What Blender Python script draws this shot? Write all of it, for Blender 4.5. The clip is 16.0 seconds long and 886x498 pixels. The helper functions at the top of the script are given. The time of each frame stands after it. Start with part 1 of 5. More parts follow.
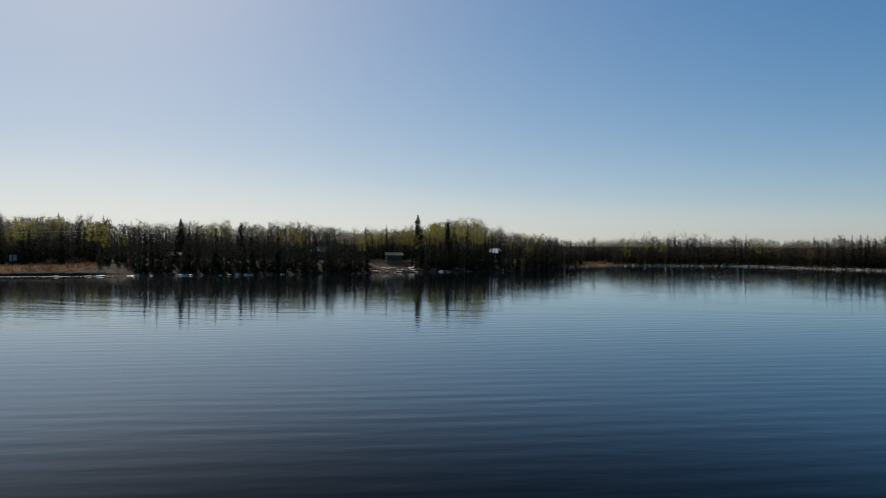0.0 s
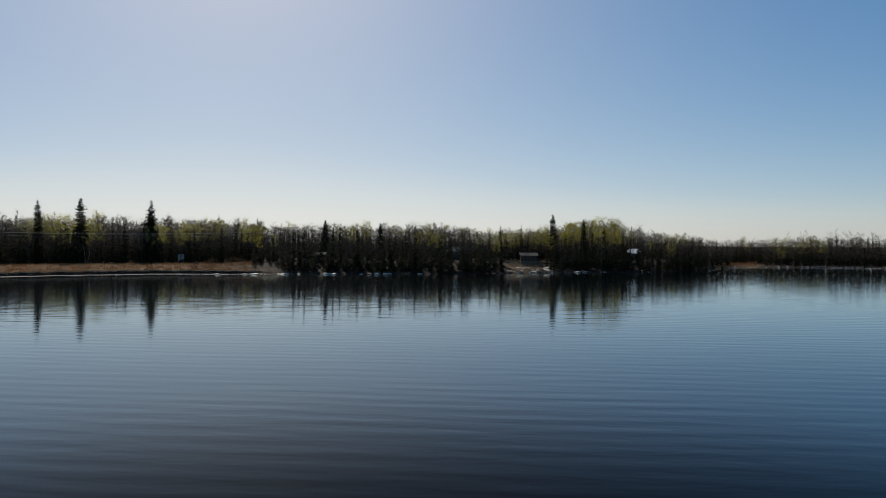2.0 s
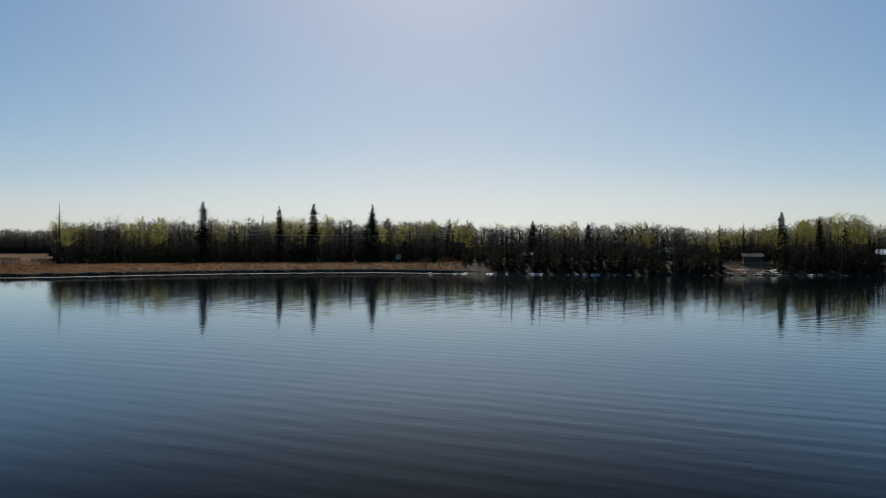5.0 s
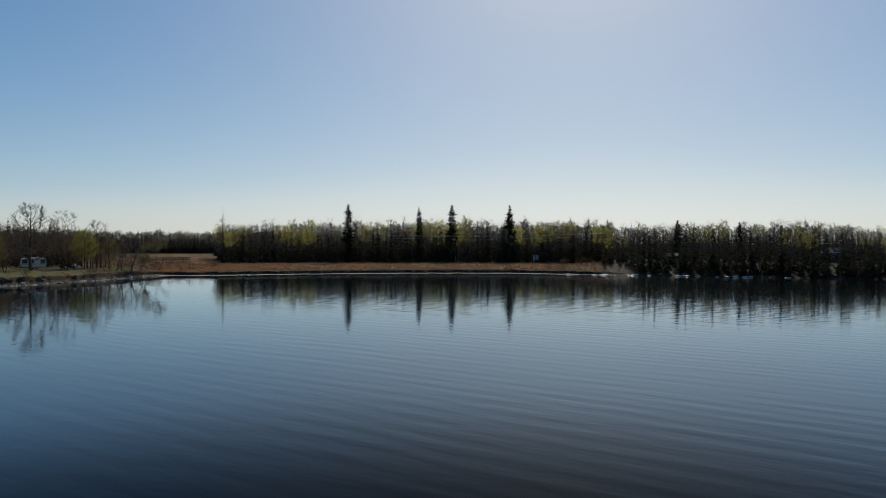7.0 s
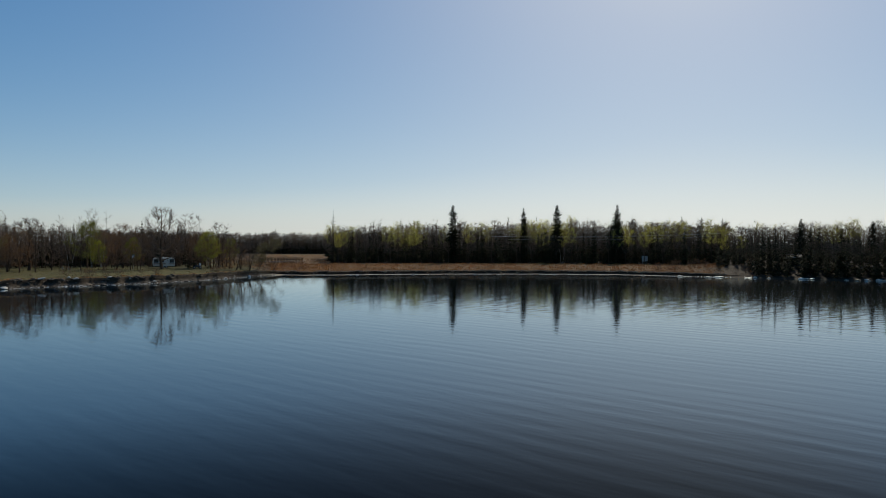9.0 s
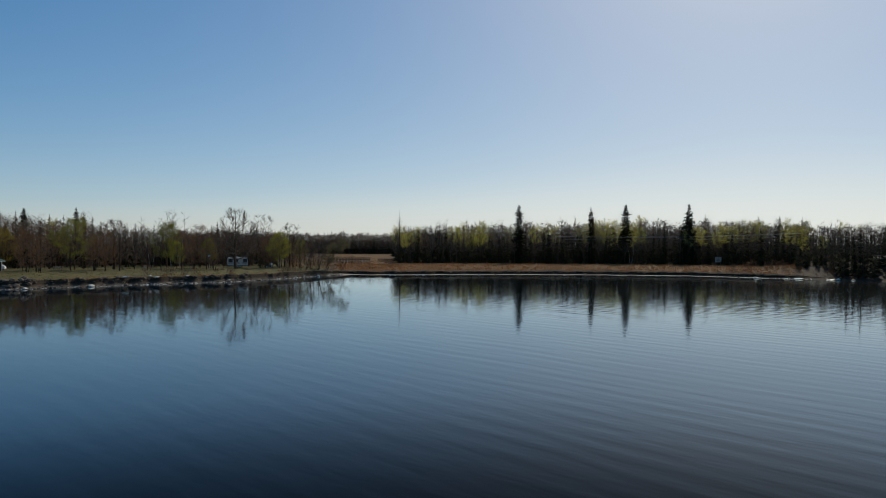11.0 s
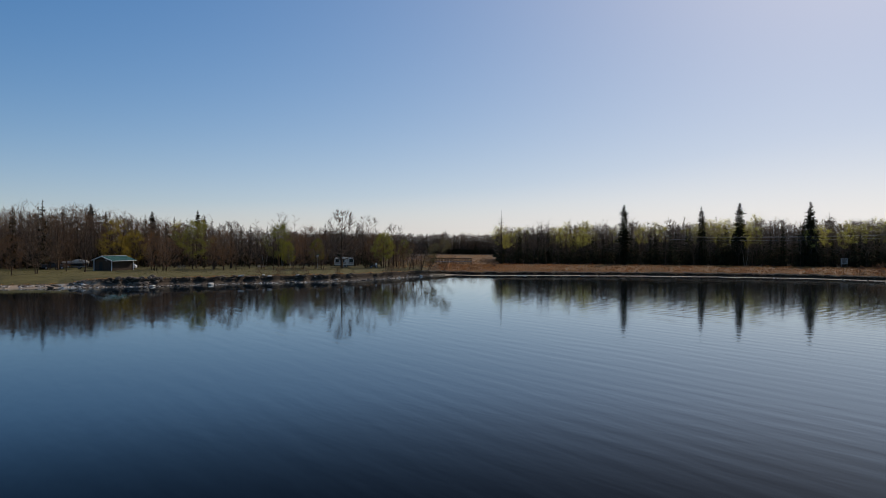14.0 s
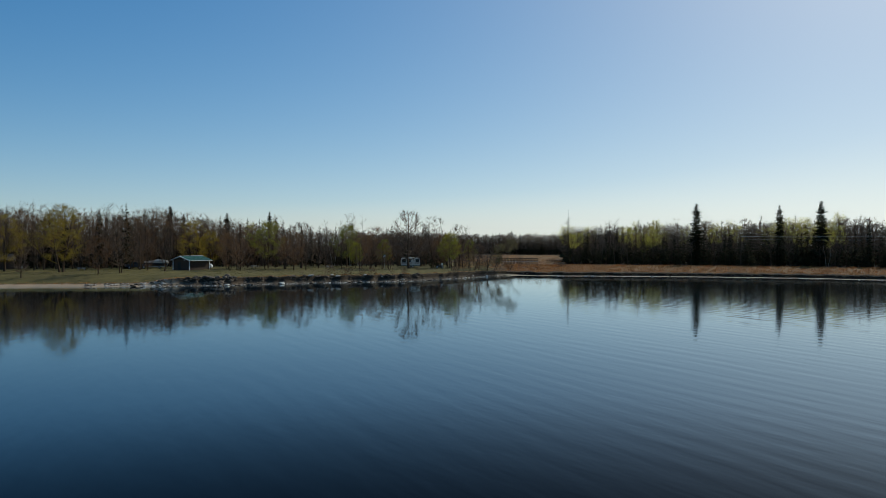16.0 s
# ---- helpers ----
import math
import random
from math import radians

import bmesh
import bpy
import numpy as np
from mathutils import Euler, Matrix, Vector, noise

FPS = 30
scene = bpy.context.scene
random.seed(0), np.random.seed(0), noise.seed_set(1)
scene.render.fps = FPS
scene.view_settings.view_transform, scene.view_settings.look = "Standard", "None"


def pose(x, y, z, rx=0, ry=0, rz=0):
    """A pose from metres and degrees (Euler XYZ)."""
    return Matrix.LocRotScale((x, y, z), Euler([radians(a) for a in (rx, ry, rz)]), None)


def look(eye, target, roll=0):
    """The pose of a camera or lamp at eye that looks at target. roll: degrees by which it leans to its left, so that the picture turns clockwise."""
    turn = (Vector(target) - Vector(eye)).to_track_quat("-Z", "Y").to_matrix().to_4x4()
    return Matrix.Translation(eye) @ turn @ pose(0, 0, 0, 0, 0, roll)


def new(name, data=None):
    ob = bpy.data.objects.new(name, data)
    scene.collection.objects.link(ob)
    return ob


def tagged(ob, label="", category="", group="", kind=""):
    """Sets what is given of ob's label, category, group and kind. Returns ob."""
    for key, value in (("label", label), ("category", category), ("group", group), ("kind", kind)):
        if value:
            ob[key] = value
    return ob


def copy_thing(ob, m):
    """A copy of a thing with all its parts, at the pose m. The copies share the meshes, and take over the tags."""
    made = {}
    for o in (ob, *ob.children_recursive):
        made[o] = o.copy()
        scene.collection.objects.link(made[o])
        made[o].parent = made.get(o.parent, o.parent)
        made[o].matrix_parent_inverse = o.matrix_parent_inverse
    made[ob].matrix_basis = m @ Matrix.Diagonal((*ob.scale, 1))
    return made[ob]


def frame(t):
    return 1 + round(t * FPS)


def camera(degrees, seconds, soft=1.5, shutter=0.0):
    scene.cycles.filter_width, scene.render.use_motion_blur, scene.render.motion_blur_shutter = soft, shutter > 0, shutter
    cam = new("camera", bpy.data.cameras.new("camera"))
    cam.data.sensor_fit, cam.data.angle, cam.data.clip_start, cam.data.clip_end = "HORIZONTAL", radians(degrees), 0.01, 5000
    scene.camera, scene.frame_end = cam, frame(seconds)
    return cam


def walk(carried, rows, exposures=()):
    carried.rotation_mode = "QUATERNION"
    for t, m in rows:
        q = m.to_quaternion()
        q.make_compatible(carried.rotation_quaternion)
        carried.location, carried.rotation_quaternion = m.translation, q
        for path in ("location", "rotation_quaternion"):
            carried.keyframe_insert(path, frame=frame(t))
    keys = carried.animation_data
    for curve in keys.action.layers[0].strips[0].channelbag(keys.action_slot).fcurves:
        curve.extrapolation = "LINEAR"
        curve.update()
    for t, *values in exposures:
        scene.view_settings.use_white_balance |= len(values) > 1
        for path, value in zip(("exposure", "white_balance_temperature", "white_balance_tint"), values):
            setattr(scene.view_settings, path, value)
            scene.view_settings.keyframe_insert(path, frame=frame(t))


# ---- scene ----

# ================= camera: a drone hovering over the lake, turning to its left =================
cam = camera(65.64, 16.0, soft=0.75)
H = 8.0
# seconds, heading (degrees clockwise from +y), pitch, roll
TURN = [
    (0, 49.6, -0.34, 0.34), (0.5, 46.74, -0.342, 0.35), (1, 44.11, -0.355, 0.353),
    (1.5, 41.26, -0.375, 0.348), (2, 38.42, -0.388, 0.32), (2.5, 35.61, -0.395, 0.288),
    (3, 32.7, -0.415, 0.265), (3.5, 29.82, -0.438, 0.248), (4, 26.95, -0.44, 0.22),
    (6.5, 12.73, -0.43, 0.175), (7, 9.86, -0.422, 0.14), (7.5, 7.04, -0.415, 0.115),
    (8, 4.28, -0.405, 0.09), (8.5, 2.63, -0.393, 0.09), (9, 1.18, -0.378, 0.12),
    (11.5, -5.76, -0.367, 0.143), (12, -7.25, -0.362, 0.14), (12.5, -8.54, -0.358, 0.142),
    (13, -10, -0.355, 0.15), (13.5, -11.28, -0.352, 0.15), (14, -12.75, -0.345, 0.145),
    (14.5, -14, -0.342, 0.135), (15, -15.48, -0.345, 0.128), (15.5, -16.76, -0.342, 0.115),
    (16, -18.23, -0.34, 0.09),
]
walk(cam, [(t, pose(0, 0, H, 90 + p, 0, -a) @ pose(0, 0, 0, 0, 0, r)) for t, a, p, r in TURN],
     exposures=[(0, -0.7, 6500, 7), (9, -0.69, 6400, 4), (11.5, -0.66, 6400, 5), (12.5, -0.62, 6600, 15), (13.0, -0.56, 6800, 22), (13.5, -0.54, 6850, 23), (14.0, -0.57, 6600, 13), (14.5, -0.6, 6300, 2), (16, -0.5, 6300, 0)])

# ================= sky, sun, exposure =================
SUN_AZ, SUN_EL = 21.0, 37.0
world = bpy.data.worlds.new("sky")
scene.world = world
world.use_nodes = True
wn = world.node_tree
sky = wn.nodes.new("ShaderNodeTexSky")
sky.sky_type, sky.sun_disc = "NISHITA", False
sky.sun_elevation, sky.sun_rotation = radians(SUN_EL), radians(SUN_AZ)
sky.altitude, sky.air_density, sky.dust_density, sky.ozone_density = 300, 0.75, 0.8, 1.4
# a tone curve on the sky's colour evens the sun's side with the rest: c * gain / (1 + knee * c)
cold = wn.nodes.new("ShaderNodeMix")
cold.data_type, cold.blend_type = "RGBA", "MULTIPLY"
cold.inputs["Factor"].default_value, cold.inputs["B"].default_value = 1.0, (0.955, 0.972, 1.03, 1)
wn.links.new(sky.outputs[0], cold.inputs["A"])
SKY_GAIN, SKY_KNEE = 1.72, 0.105
thin, over, evened = (wn.nodes.new("ShaderNodeVectorMath") for _ in range(3))
thin.operation, over.operation, evened.operation = "SCALE", "MULTIPLY_ADD", "DIVIDE"
thin.inputs["Scale"].default_value = SKY_GAIN
over.inputs[1].default_value, over.inputs[2].default_value = (SKY_KNEE,) * 3, (1.0, 1.0, 1.0)
wn.links.new(cold.outputs["Result"], thin.inputs[0])
wn.links.new(cold.outputs["Result"], over.inputs[0])
wn.links.new(thin.outputs[0], evened.inputs[0])
wn.links.new(over.outputs[0], evened.inputs[1])
deep = wn.nodes.new("ShaderNodeHueSaturation")
# paler where the light comes low through the air and turns yellow
parts, ratio, low = wn.nodes.new("ShaderNodeSeparateColor"), wn.nodes.new("ShaderNodeMath"), wn.nodes.new("ShaderNodeMapRange")
ratio.operation = "DIVIDE"
for key, v in (("From Min", 0.8), ("From Max", 1.04), ("To Min", 1.46), ("To Max", 0.62)):
    low.inputs[key].default_value = v
wn.links.new(evened.outputs[0], parts.inputs[0])
wn.links.new(parts.outputs["Red"], ratio.inputs[0])
wn.links.new(parts.outputs["Blue"], ratio.inputs[1])
wn.links.new(ratio.outputs[0], low.inputs["Value"])
wn.links.new(low.outputs[0], deep.inputs["Saturation"])
wn.links.new(evened.outputs[0], deep.inputs["Color"])
wn.links.new(deep.outputs[0], wn.nodes["Background"].inputs[0])
wn.nodes["Background"].inputs[1].default_value = 0.13
sun = new("sun", bpy.data.lights.new("sun", "SUN"))
sun.data.energy, sun.data.angle, sun.data.color = 5.0, radians(0.53), (1.0, 0.9, 0.76)
_a, _e = radians(SUN_AZ), radians(SUN_EL)
sun.matrix_world = look((0, 0, 60), (-math.sin(_a) * math.cos(_e), -math.cos(_a) * math.cos(_e), 60 - math.sin(_e)))

# ================= materials =================


def material(name, colour, rough=0.9, spread=0.25, scale=1.0, fine=8.0, bump=0.0, metal=0.0, through_light=0.0, spec=0.3, per="object", tint=None):
    """A surface with two scales of noise in its colour, an even shift from piece to piece, relief and, for leaves, light through it."""
    m = bpy.data.materials.new(name)
    m.use_nodes = True
    n, l = m.node_tree.nodes, m.node_tree.links
    b = n["Principled BSDF"]
    b.inputs["Roughness"].default_value, b.inputs["Metallic"].default_value = rough, metal
    b.inputs["Specular IOR Level"].default_value = spec
    co = n.new("ShaderNodeTexCoord")
    n1, n2 = n.new("ShaderNodeTexNoise"), n.new("ShaderNodeTexNoise")
    n1.inputs["Scale"].default_value, n2.inputs["Scale"].default_value = scale, fine
    n1.inputs["Detail"].default_value, n2.inputs["Detail"].default_value = 3, 4
    for k in (n1, n2):
        l.new(co.outputs["Object"], k.inputs["Vector"])
    add = n.new("ShaderNodeMath")
    add.operation = "ADD"
    l.new(n1.outputs[0], add.inputs[0])
    l.new(n2.outputs[0], add.inputs[1])
    if per == "object":
        src = n.new("ShaderNodeObjectInfo").outputs["Random"]
    else:
        src = n.new("ShaderNodeNewGeometry").outputs["Random Per Island"]
    more = n.new("ShaderNodeMath")
    more.operation = "ADD"
    l.new(add.outputs[0], more.inputs[0])
    l.new(src, more.inputs[1])
    ramp = n.new("ShaderNodeMapRange")
    ramp.inputs["From Min"].default_value, ramp.inputs["From Max"].default_value = 0.6, 2.2
    l.new(more.outputs[0], ramp.inputs["Value"])
    mix = n.new("ShaderNodeMix")
    mix.data_type = "RGBA"
    lo = tuple(c * (1 - spread) for c in colour)
    hi = tuple(min(1, c * (1 + spread)) for c in (tint or colour))
    mix.inputs["A"].default_value, mix.inputs["B"].default_value = (*lo, 1), (*hi, 1)
    l.new(ramp.outputs[0], mix.inputs["Factor"])
    l.new(mix.outputs["Result"], b.inputs["Base Color"])
    if bump:
        bp = n.new("ShaderNodeBump")
        bp.inputs["Strength"].default_value, bp.inputs["Distance"].default_value = 0.6, bump
        l.new(n2.outputs[0], bp.inputs["Height"])
        l.new(bp.outputs[0], b.inputs["Normal"])
    if through_light:
        tr, ms = n.new("ShaderNodeBsdfTranslucent"), n.new("ShaderNodeMixShader")
        l.new(mix.outputs["Result"], tr.inputs["Color"])
        ms.inputs[0].default_value = through_light
        l.new(b.outputs[0], ms.inputs[1])
        l.new(tr.outputs[0], ms.inputs[2])
        l.new(ms.outputs[0], n["Material Output"].inputs["Surface"])
    return m


M_NEEDLE = material("needles", (0.03, 0.027, 0.011), 0.95, 0.3, 0.3, 3, through_light=0.05, spec=0.03)
M_BARK = material("bark", (0.08, 0.053, 0.034), 0.95, 0.35, 0.5, 6, bump=0.02, spec=0.08)
M_BIRCH = material("birch_bark", (0.32, 0.28, 0.23), 0.8, 0.35, 1.0, 5, bump=0.01)
M_TWIG = material("twigs", (0.165, 0.112, 0.075), 0.95, 0.35, 0.5, 6, spec=0.1)
M_BUD = material("reddish_buds", (0.23, 0.12, 0.052), 0.9, 0.3, 0.4, 4, through_light=0.35, spec=0.1)
M_LEAF = material("young_leaves", (0.26, 0.225, 0.035), 0.8, 0.4, 0.25, 3, through_light=0.62, tint=(0.42, 0.38, 0.07), spec=0.1)
M_WILLOW = material("yellow_catkins", (0.29, 0.21, 0.04), 0.8, 0.35, 0.3, 3, through_light=0.5, spec=0.1)
M_OLIVE = material("grey_green_catkins", (0.2, 0.175, 0.09), 0.85, 0.35, 0.3, 3, through_light=0.45, spec=0.1)
M_SPRING = material("olive_young_leaves", (0.25, 0.24, 0.04), 0.85, 0.35, 0.3, 3, through_light=0.45, spec=0.1)
M_ROCK = material("rock", (0.13, 0.096, 0.066), 0.85, 0.4, 0.6, 5, bump=0.05)
M_PALE = material("pale_limestone", (0.56, 0.5, 0.42), 0.6, 0.25, 0.6, 6, bump=0.03)
M_REED = material("dry_reed", (0.3, 0.14, 0.045), 0.9, 0.5, 0.09, 0.6, through_light=0.4, per="island", tint=(0.52, 0.28, 0.1), spec=0.1)
M_TURF = material("spring_grass_blades", (0.14, 0.125, 0.035), 0.9, 0.4, 0.05, 0.6, through_light=0.3, per="island")
M_SEDGE = material("grey_sedge", (0.3, 0.22, 0.14), 0.9, 0.4, 0.2, 1.0, through_light=0.2, per="island", tint=(0.42, 0.33, 0.23), spec=0.1)
M_WHITE = material("white_paint", (0.78, 0.78, 0.76), 0.5, 0.06, 1.0, 6)
M_CREAM = material("cream_siding", (0.6, 0.55, 0.47), 0.5, 0.1, 1.0, 6)
M_GREENROOF = material("green_metal_roof", (0.014, 0.1, 0.075), 0.5, 0.12, 0.4, 5, metal=0.0, spec=0.5)
M_DARKWOOD = material("dark_stained_wood", (0.07, 0.045, 0.03), 0.8, 0.3, 1.0, 9, bump=0.01)
M_BROWNROOF = material("brown_shingle_roof", (0.055, 0.046, 0.038), 0.85, 0.3, 0.7, 9, bump=0.01)
M_GREYWOOD = material("weathered_grey_wood", (0.3, 0.28, 0.25), 0.9, 0.25, 1.0, 9, bump=0.01)
M_TAN = material("tan_canvas", (0.5, 0.43, 0.33), 0.85, 0.15, 0.8, 6, bump=0.02)
M_BLACK = material("black_rubber", (0.02, 0.02, 0.02), 0.8, 0.2)
M_STEEL = material("grey_steel", (0.4, 0.41, 0.42), 0.45, 0.12, metal=0.8)
M_NAVY = material("dark_blue_paint", (0.018, 0.024, 0.035), 0.35, 0.1, spec=0.5)
M_STRIPE = material("brown_stripe", (0.2, 0.12, 0.07), 0.5, 0.1)
M_SIGN = material("sign_face", (0.36, 0.35, 0.32), 0.6, 0.08)
M_WIRE = material("aluminium_wire", (0.62, 0.6, 0.56), 0.5, 0.05, metal=0.3)


def glass_material():
    m = bpy.data.materials.new("window_glass")
    m.use_nodes = True
    b = m.node_tree.nodes["Principled BSDF"]
    b.inputs["Base Color"].default_value = (0.02, 0.025, 0.03, 1)
    b.inputs["Roughness"].default_value, b.inputs["IOR"].default_value = 0.08, 1.33
    return m


M_GLASS = glass_material()


def water_material():
    """Dark lake water: a gloss that falls off fast with the angle (its light is partly polarised) over a deep blue body, with short regular waves and finer ripples."""
    m = bpy.data.materials.new("lake_water")
    m.use_nodes = True
    n, l = m.node_tree.nodes, m.node_tree.links
    n.remove(n["Principled BSDF"])
    co = n.new("ShaderNodeTexCoord")
    xyz = n.new("ShaderNodeSeparateXYZ")
    l.new(co.outputs["Object"], xyz.inputs[0])

    def ranged(out, a, b, c, d, kind="LINEAR"):
        k = n.new("ShaderNodeMapRange")
        k.interpolation_type = kind
        for key, v in (("From Min", a), ("From Max", b), ("To Min", c), ("To Max", d)):
            k.inputs[key].default_value = v
        l.new(out, k.inputs["Value"])
        return k.outputs[0]

    def math2(op, a, b):
        k = n.new("ShaderNodeMath")
        k.operation = op
        for i, v in enumerate((a, b)):
            if isinstance(v, (int, float)):
                k.inputs[i].default_value = v
            else:
                l.new(v, k.inputs[i])
        return k.outputs[0]

    # calm in the lee of the park, ruffled towards the point
    ruffled = ranged(xyz.outputs["X"], -45.0, 20.0, 0.3, 1.0, "SMOOTHSTEP")
    patches = n.new("ShaderNodeTexNoise")
    patches.inputs["Scale"].default_value, patches.inputs["Detail"].default_value = 0.035, 2.0
    l.new(co.outputs["Object"], patches.inputs["Vector"])
    stir = math2("MULTIPLY", ruffled, ranged(patches.outputs[0], 0.35, 0.62, 0.45, 1.2))
    total = None
    # regular waves: wavelength, height, direction, unevenness
    for wide, amp, az, uneven in ((1.55, 0.0034, 44.0, 5.0), (2.3, 0.0030, 34.0, 6.0)):
        mp = n.new("ShaderNodeMapping")
        mp.inputs["Rotation"].default_value = (0, 0, radians(az))
        l.new(co.outputs["Object"], mp.inputs["Vector"])
        t = n.new("ShaderNodeTexWave")
        t.wave_type, t.bands_direction, t.wave_profile = "BANDS", "Y", "SIN"
        t.inputs["Scale"].default_value = 2 * math.pi / (20 * wide)
        t.inputs["Distortion"].default_value, t.inputs["Detail"].default_value, t.inputs["Detail Scale"].default_value = uneven, 1.0, 0.25
        l.new(mp.outputs[0], t.inputs["Vector"])
        h = math2("MULTIPLY", math2("MULTIPLY", t.outputs["Fac"], amp), stir)
        total = h if total is None else math2("ADD", total, h)
    # broken ripples: across, along the crest, height, direction
    for wide, long, amp, az in ((1.2, 7.0, 0.0048, 40.0), (0.7, 3.0, 0.004, 48.0), (0.4, 1.5, 0.0018, 35.0)):
        mp = n.new("ShaderNodeMapping")
        mp.vector_type = "TEXTURE"
        mp.inputs["Rotation"].default_value = (0, 0, -radians(az))
        mp.inputs["Scale"].default_value = (long, wide, wide)
        l.new(co.outputs["Object"], mp.inputs["Vector"])
        t = n.new("ShaderNodeTexNoise")
        t.noise_dimensions = "2D"
        t.inputs["Scale"].default_value, t.inputs["Detail"].default_value = 1.0, 1.0
        l.new(mp.outputs[0], t.inputs["Vector"])
        total = math2("ADD", total, math2("MULTIPLY", t.outputs[0], amp))
    bp = n.new("ShaderNodeBump")
    bp.inputs["Strength"].default_value, bp.inputs["Distance"].default_value = 1.0, 1.0
    l.new(total, bp.inputs["Height"])
    fres, body, gloss, both = n.new("ShaderNodeFresnel"), n.new("ShaderNodeBsdfDiffuse"), n.new("ShaderNodeBsdfGlossy"), n.new("ShaderNodeMixShader")
    fres.inputs["IOR"].default_value = 1.333
    body.inputs["Color"].default_value = (0.002, 0.0036, 0.0068, 1)
    gloss.inputs["Color"].default_value = (0.88, 0.97, 1.0, 1)
    gloss.inputs["Roughness"].default_value = 0.055
    for k in (fres, gloss):
        l.new(bp.outputs[0], k.inputs["Normal"])
    l.new(math2("MULTIPLY", fres.outputs[0], ranged(fres.outputs[0], 0.07, 0.30, 0.08, 1.12, "SMOOTHSTEP")), both.inputs[0])
    l.new(body.outputs[0], both.inputs[1])
    l.new(gloss.outputs[0], both.inputs[2])
    l.new(both.outputs[0], n["Material Output"].inputs["Surface"])
    return m


M_WATER = water_material()


def ground_material():
    """Lawn, dry marsh, sand and forest litter, told apart by the ground's own masks."""
    m = bpy.data.materials.new("ground")
    m.use_nodes = True
    n, l = m.node_tree.nodes, m.node_tree.links
    b = n["Principled BSDF"]
    b.inputs["Roughness"].default_value, b.inputs["Specular IOR Level"].default_value = 0.95, 0.15
    co = n.new("ShaderNodeTexCoord")

    def noise_at(scale, detail=4):
        t = n.new("ShaderNodeTexNoise")
        t.inputs["Scale"].default_value, t.inputs["Detail"].default_value = scale, detail
        l.new(co.outputs["Object"], t.inputs["Vector"])
        return t.outputs[0]

    def mixed(fac, a, c):
        x = n.new("ShaderNodeMix")
        x.data_type = "RGBA"
        for key, v in (("A", a), ("B", c)):
            if isinstance(v, tuple):
                x.inputs[key].default_value = (*v, 1)
            else:
                l.new(v, x.inputs[key])
        l.new(fac, x.inputs["Factor"])
        return x.outputs["Result"]

    big, mid, fine = noise_at(0.05), noise_at(0.6), noise_at(5.0)
    lawn = mixed(big, mixed(mid, (0.022, 0.02, 0.008), (0.09, 0.07, 0.03)), mixed(mid, (0.06, 0.06, 0.014), (0.22, 0.18, 0.06)))
    marsh = mixed(mid, (0.09, 0.05, 0.024), (0.24, 0.15, 0.07))
    litter = mixed(mid, (0.024, 0.016, 0.01), (0.058, 0.038, 0.022))
    sand = mixed(fine, (0.34, 0.25, 0.17), (0.54, 0.43, 0.31))
    at = n.new("ShaderNodeAttribute")
    at.attribute_name = "cover"
    sep = n.new("ShaderNodeSeparateColor")
    l.new(at.outputs["Color"], sep.inputs[0])
    c = mixed(sep.outputs[0], litter, lawn)
    c = mixed(sep.outputs[1], c, marsh)
    c = mixed(sep.outputs[2], c, sand)
    l.new(c, b.inputs["Base Color"])
    bp = n.new("ShaderNodeBump")
    bp.inputs["Strength"].default_value, bp.inputs["Distance"].default_value = 0.7, 0.15
    l.new(fine, bp.inputs["Height"])
    l.new(bp.outputs[0], b.inputs["Normal"])
    return m


M_GROUND = ground_material()

# ================= plan: bearings (degrees clockwise from +y) and distances from the hovering place =================
SHORE = [(-180, 260), (-120, 210), (-80, 165), (-60, 155), (-51, 151), (-46, 145), (-41, 141), (-36, 140), (-31, 143), (-27, 146), (-22, 149),
         (-17.5, 161), (-14, 175), (-12.3, 182), (-10, 179), (-3.6, 181), (2, 184), (11, 187), (16, 188), (21, 183), (28, 182), (33, 182),
         (40, 187), (45, 195), (49, 204), (54, 212), (57.5, 226), (59.5, 252), (62.4, 280), (66, 288), (73, 303), (76.5, 290), (82, 278), (110, 260), (180, 260)]
_sa, _sr = [a for a, _ in SHORE], [r for _, r in SHORE]


def wobble(a, k, seed=0.0):
    return noise.noise((math.cos(radians(a)) * k, math.sin(radians(a)) * k, seed))


def shore(az):
    az = (az + 180) % 360 - 180
    return float(np.interp(az, _sa, _sr)) + 1.6 * wobble(az, 55) + 0.9 * wobble(az, 200, 3.0)


def step(x, a, b):
    t = min(1.0, max(0.0, (x - a) / (b - a)))
    return t * t * (3 - 2 * t)


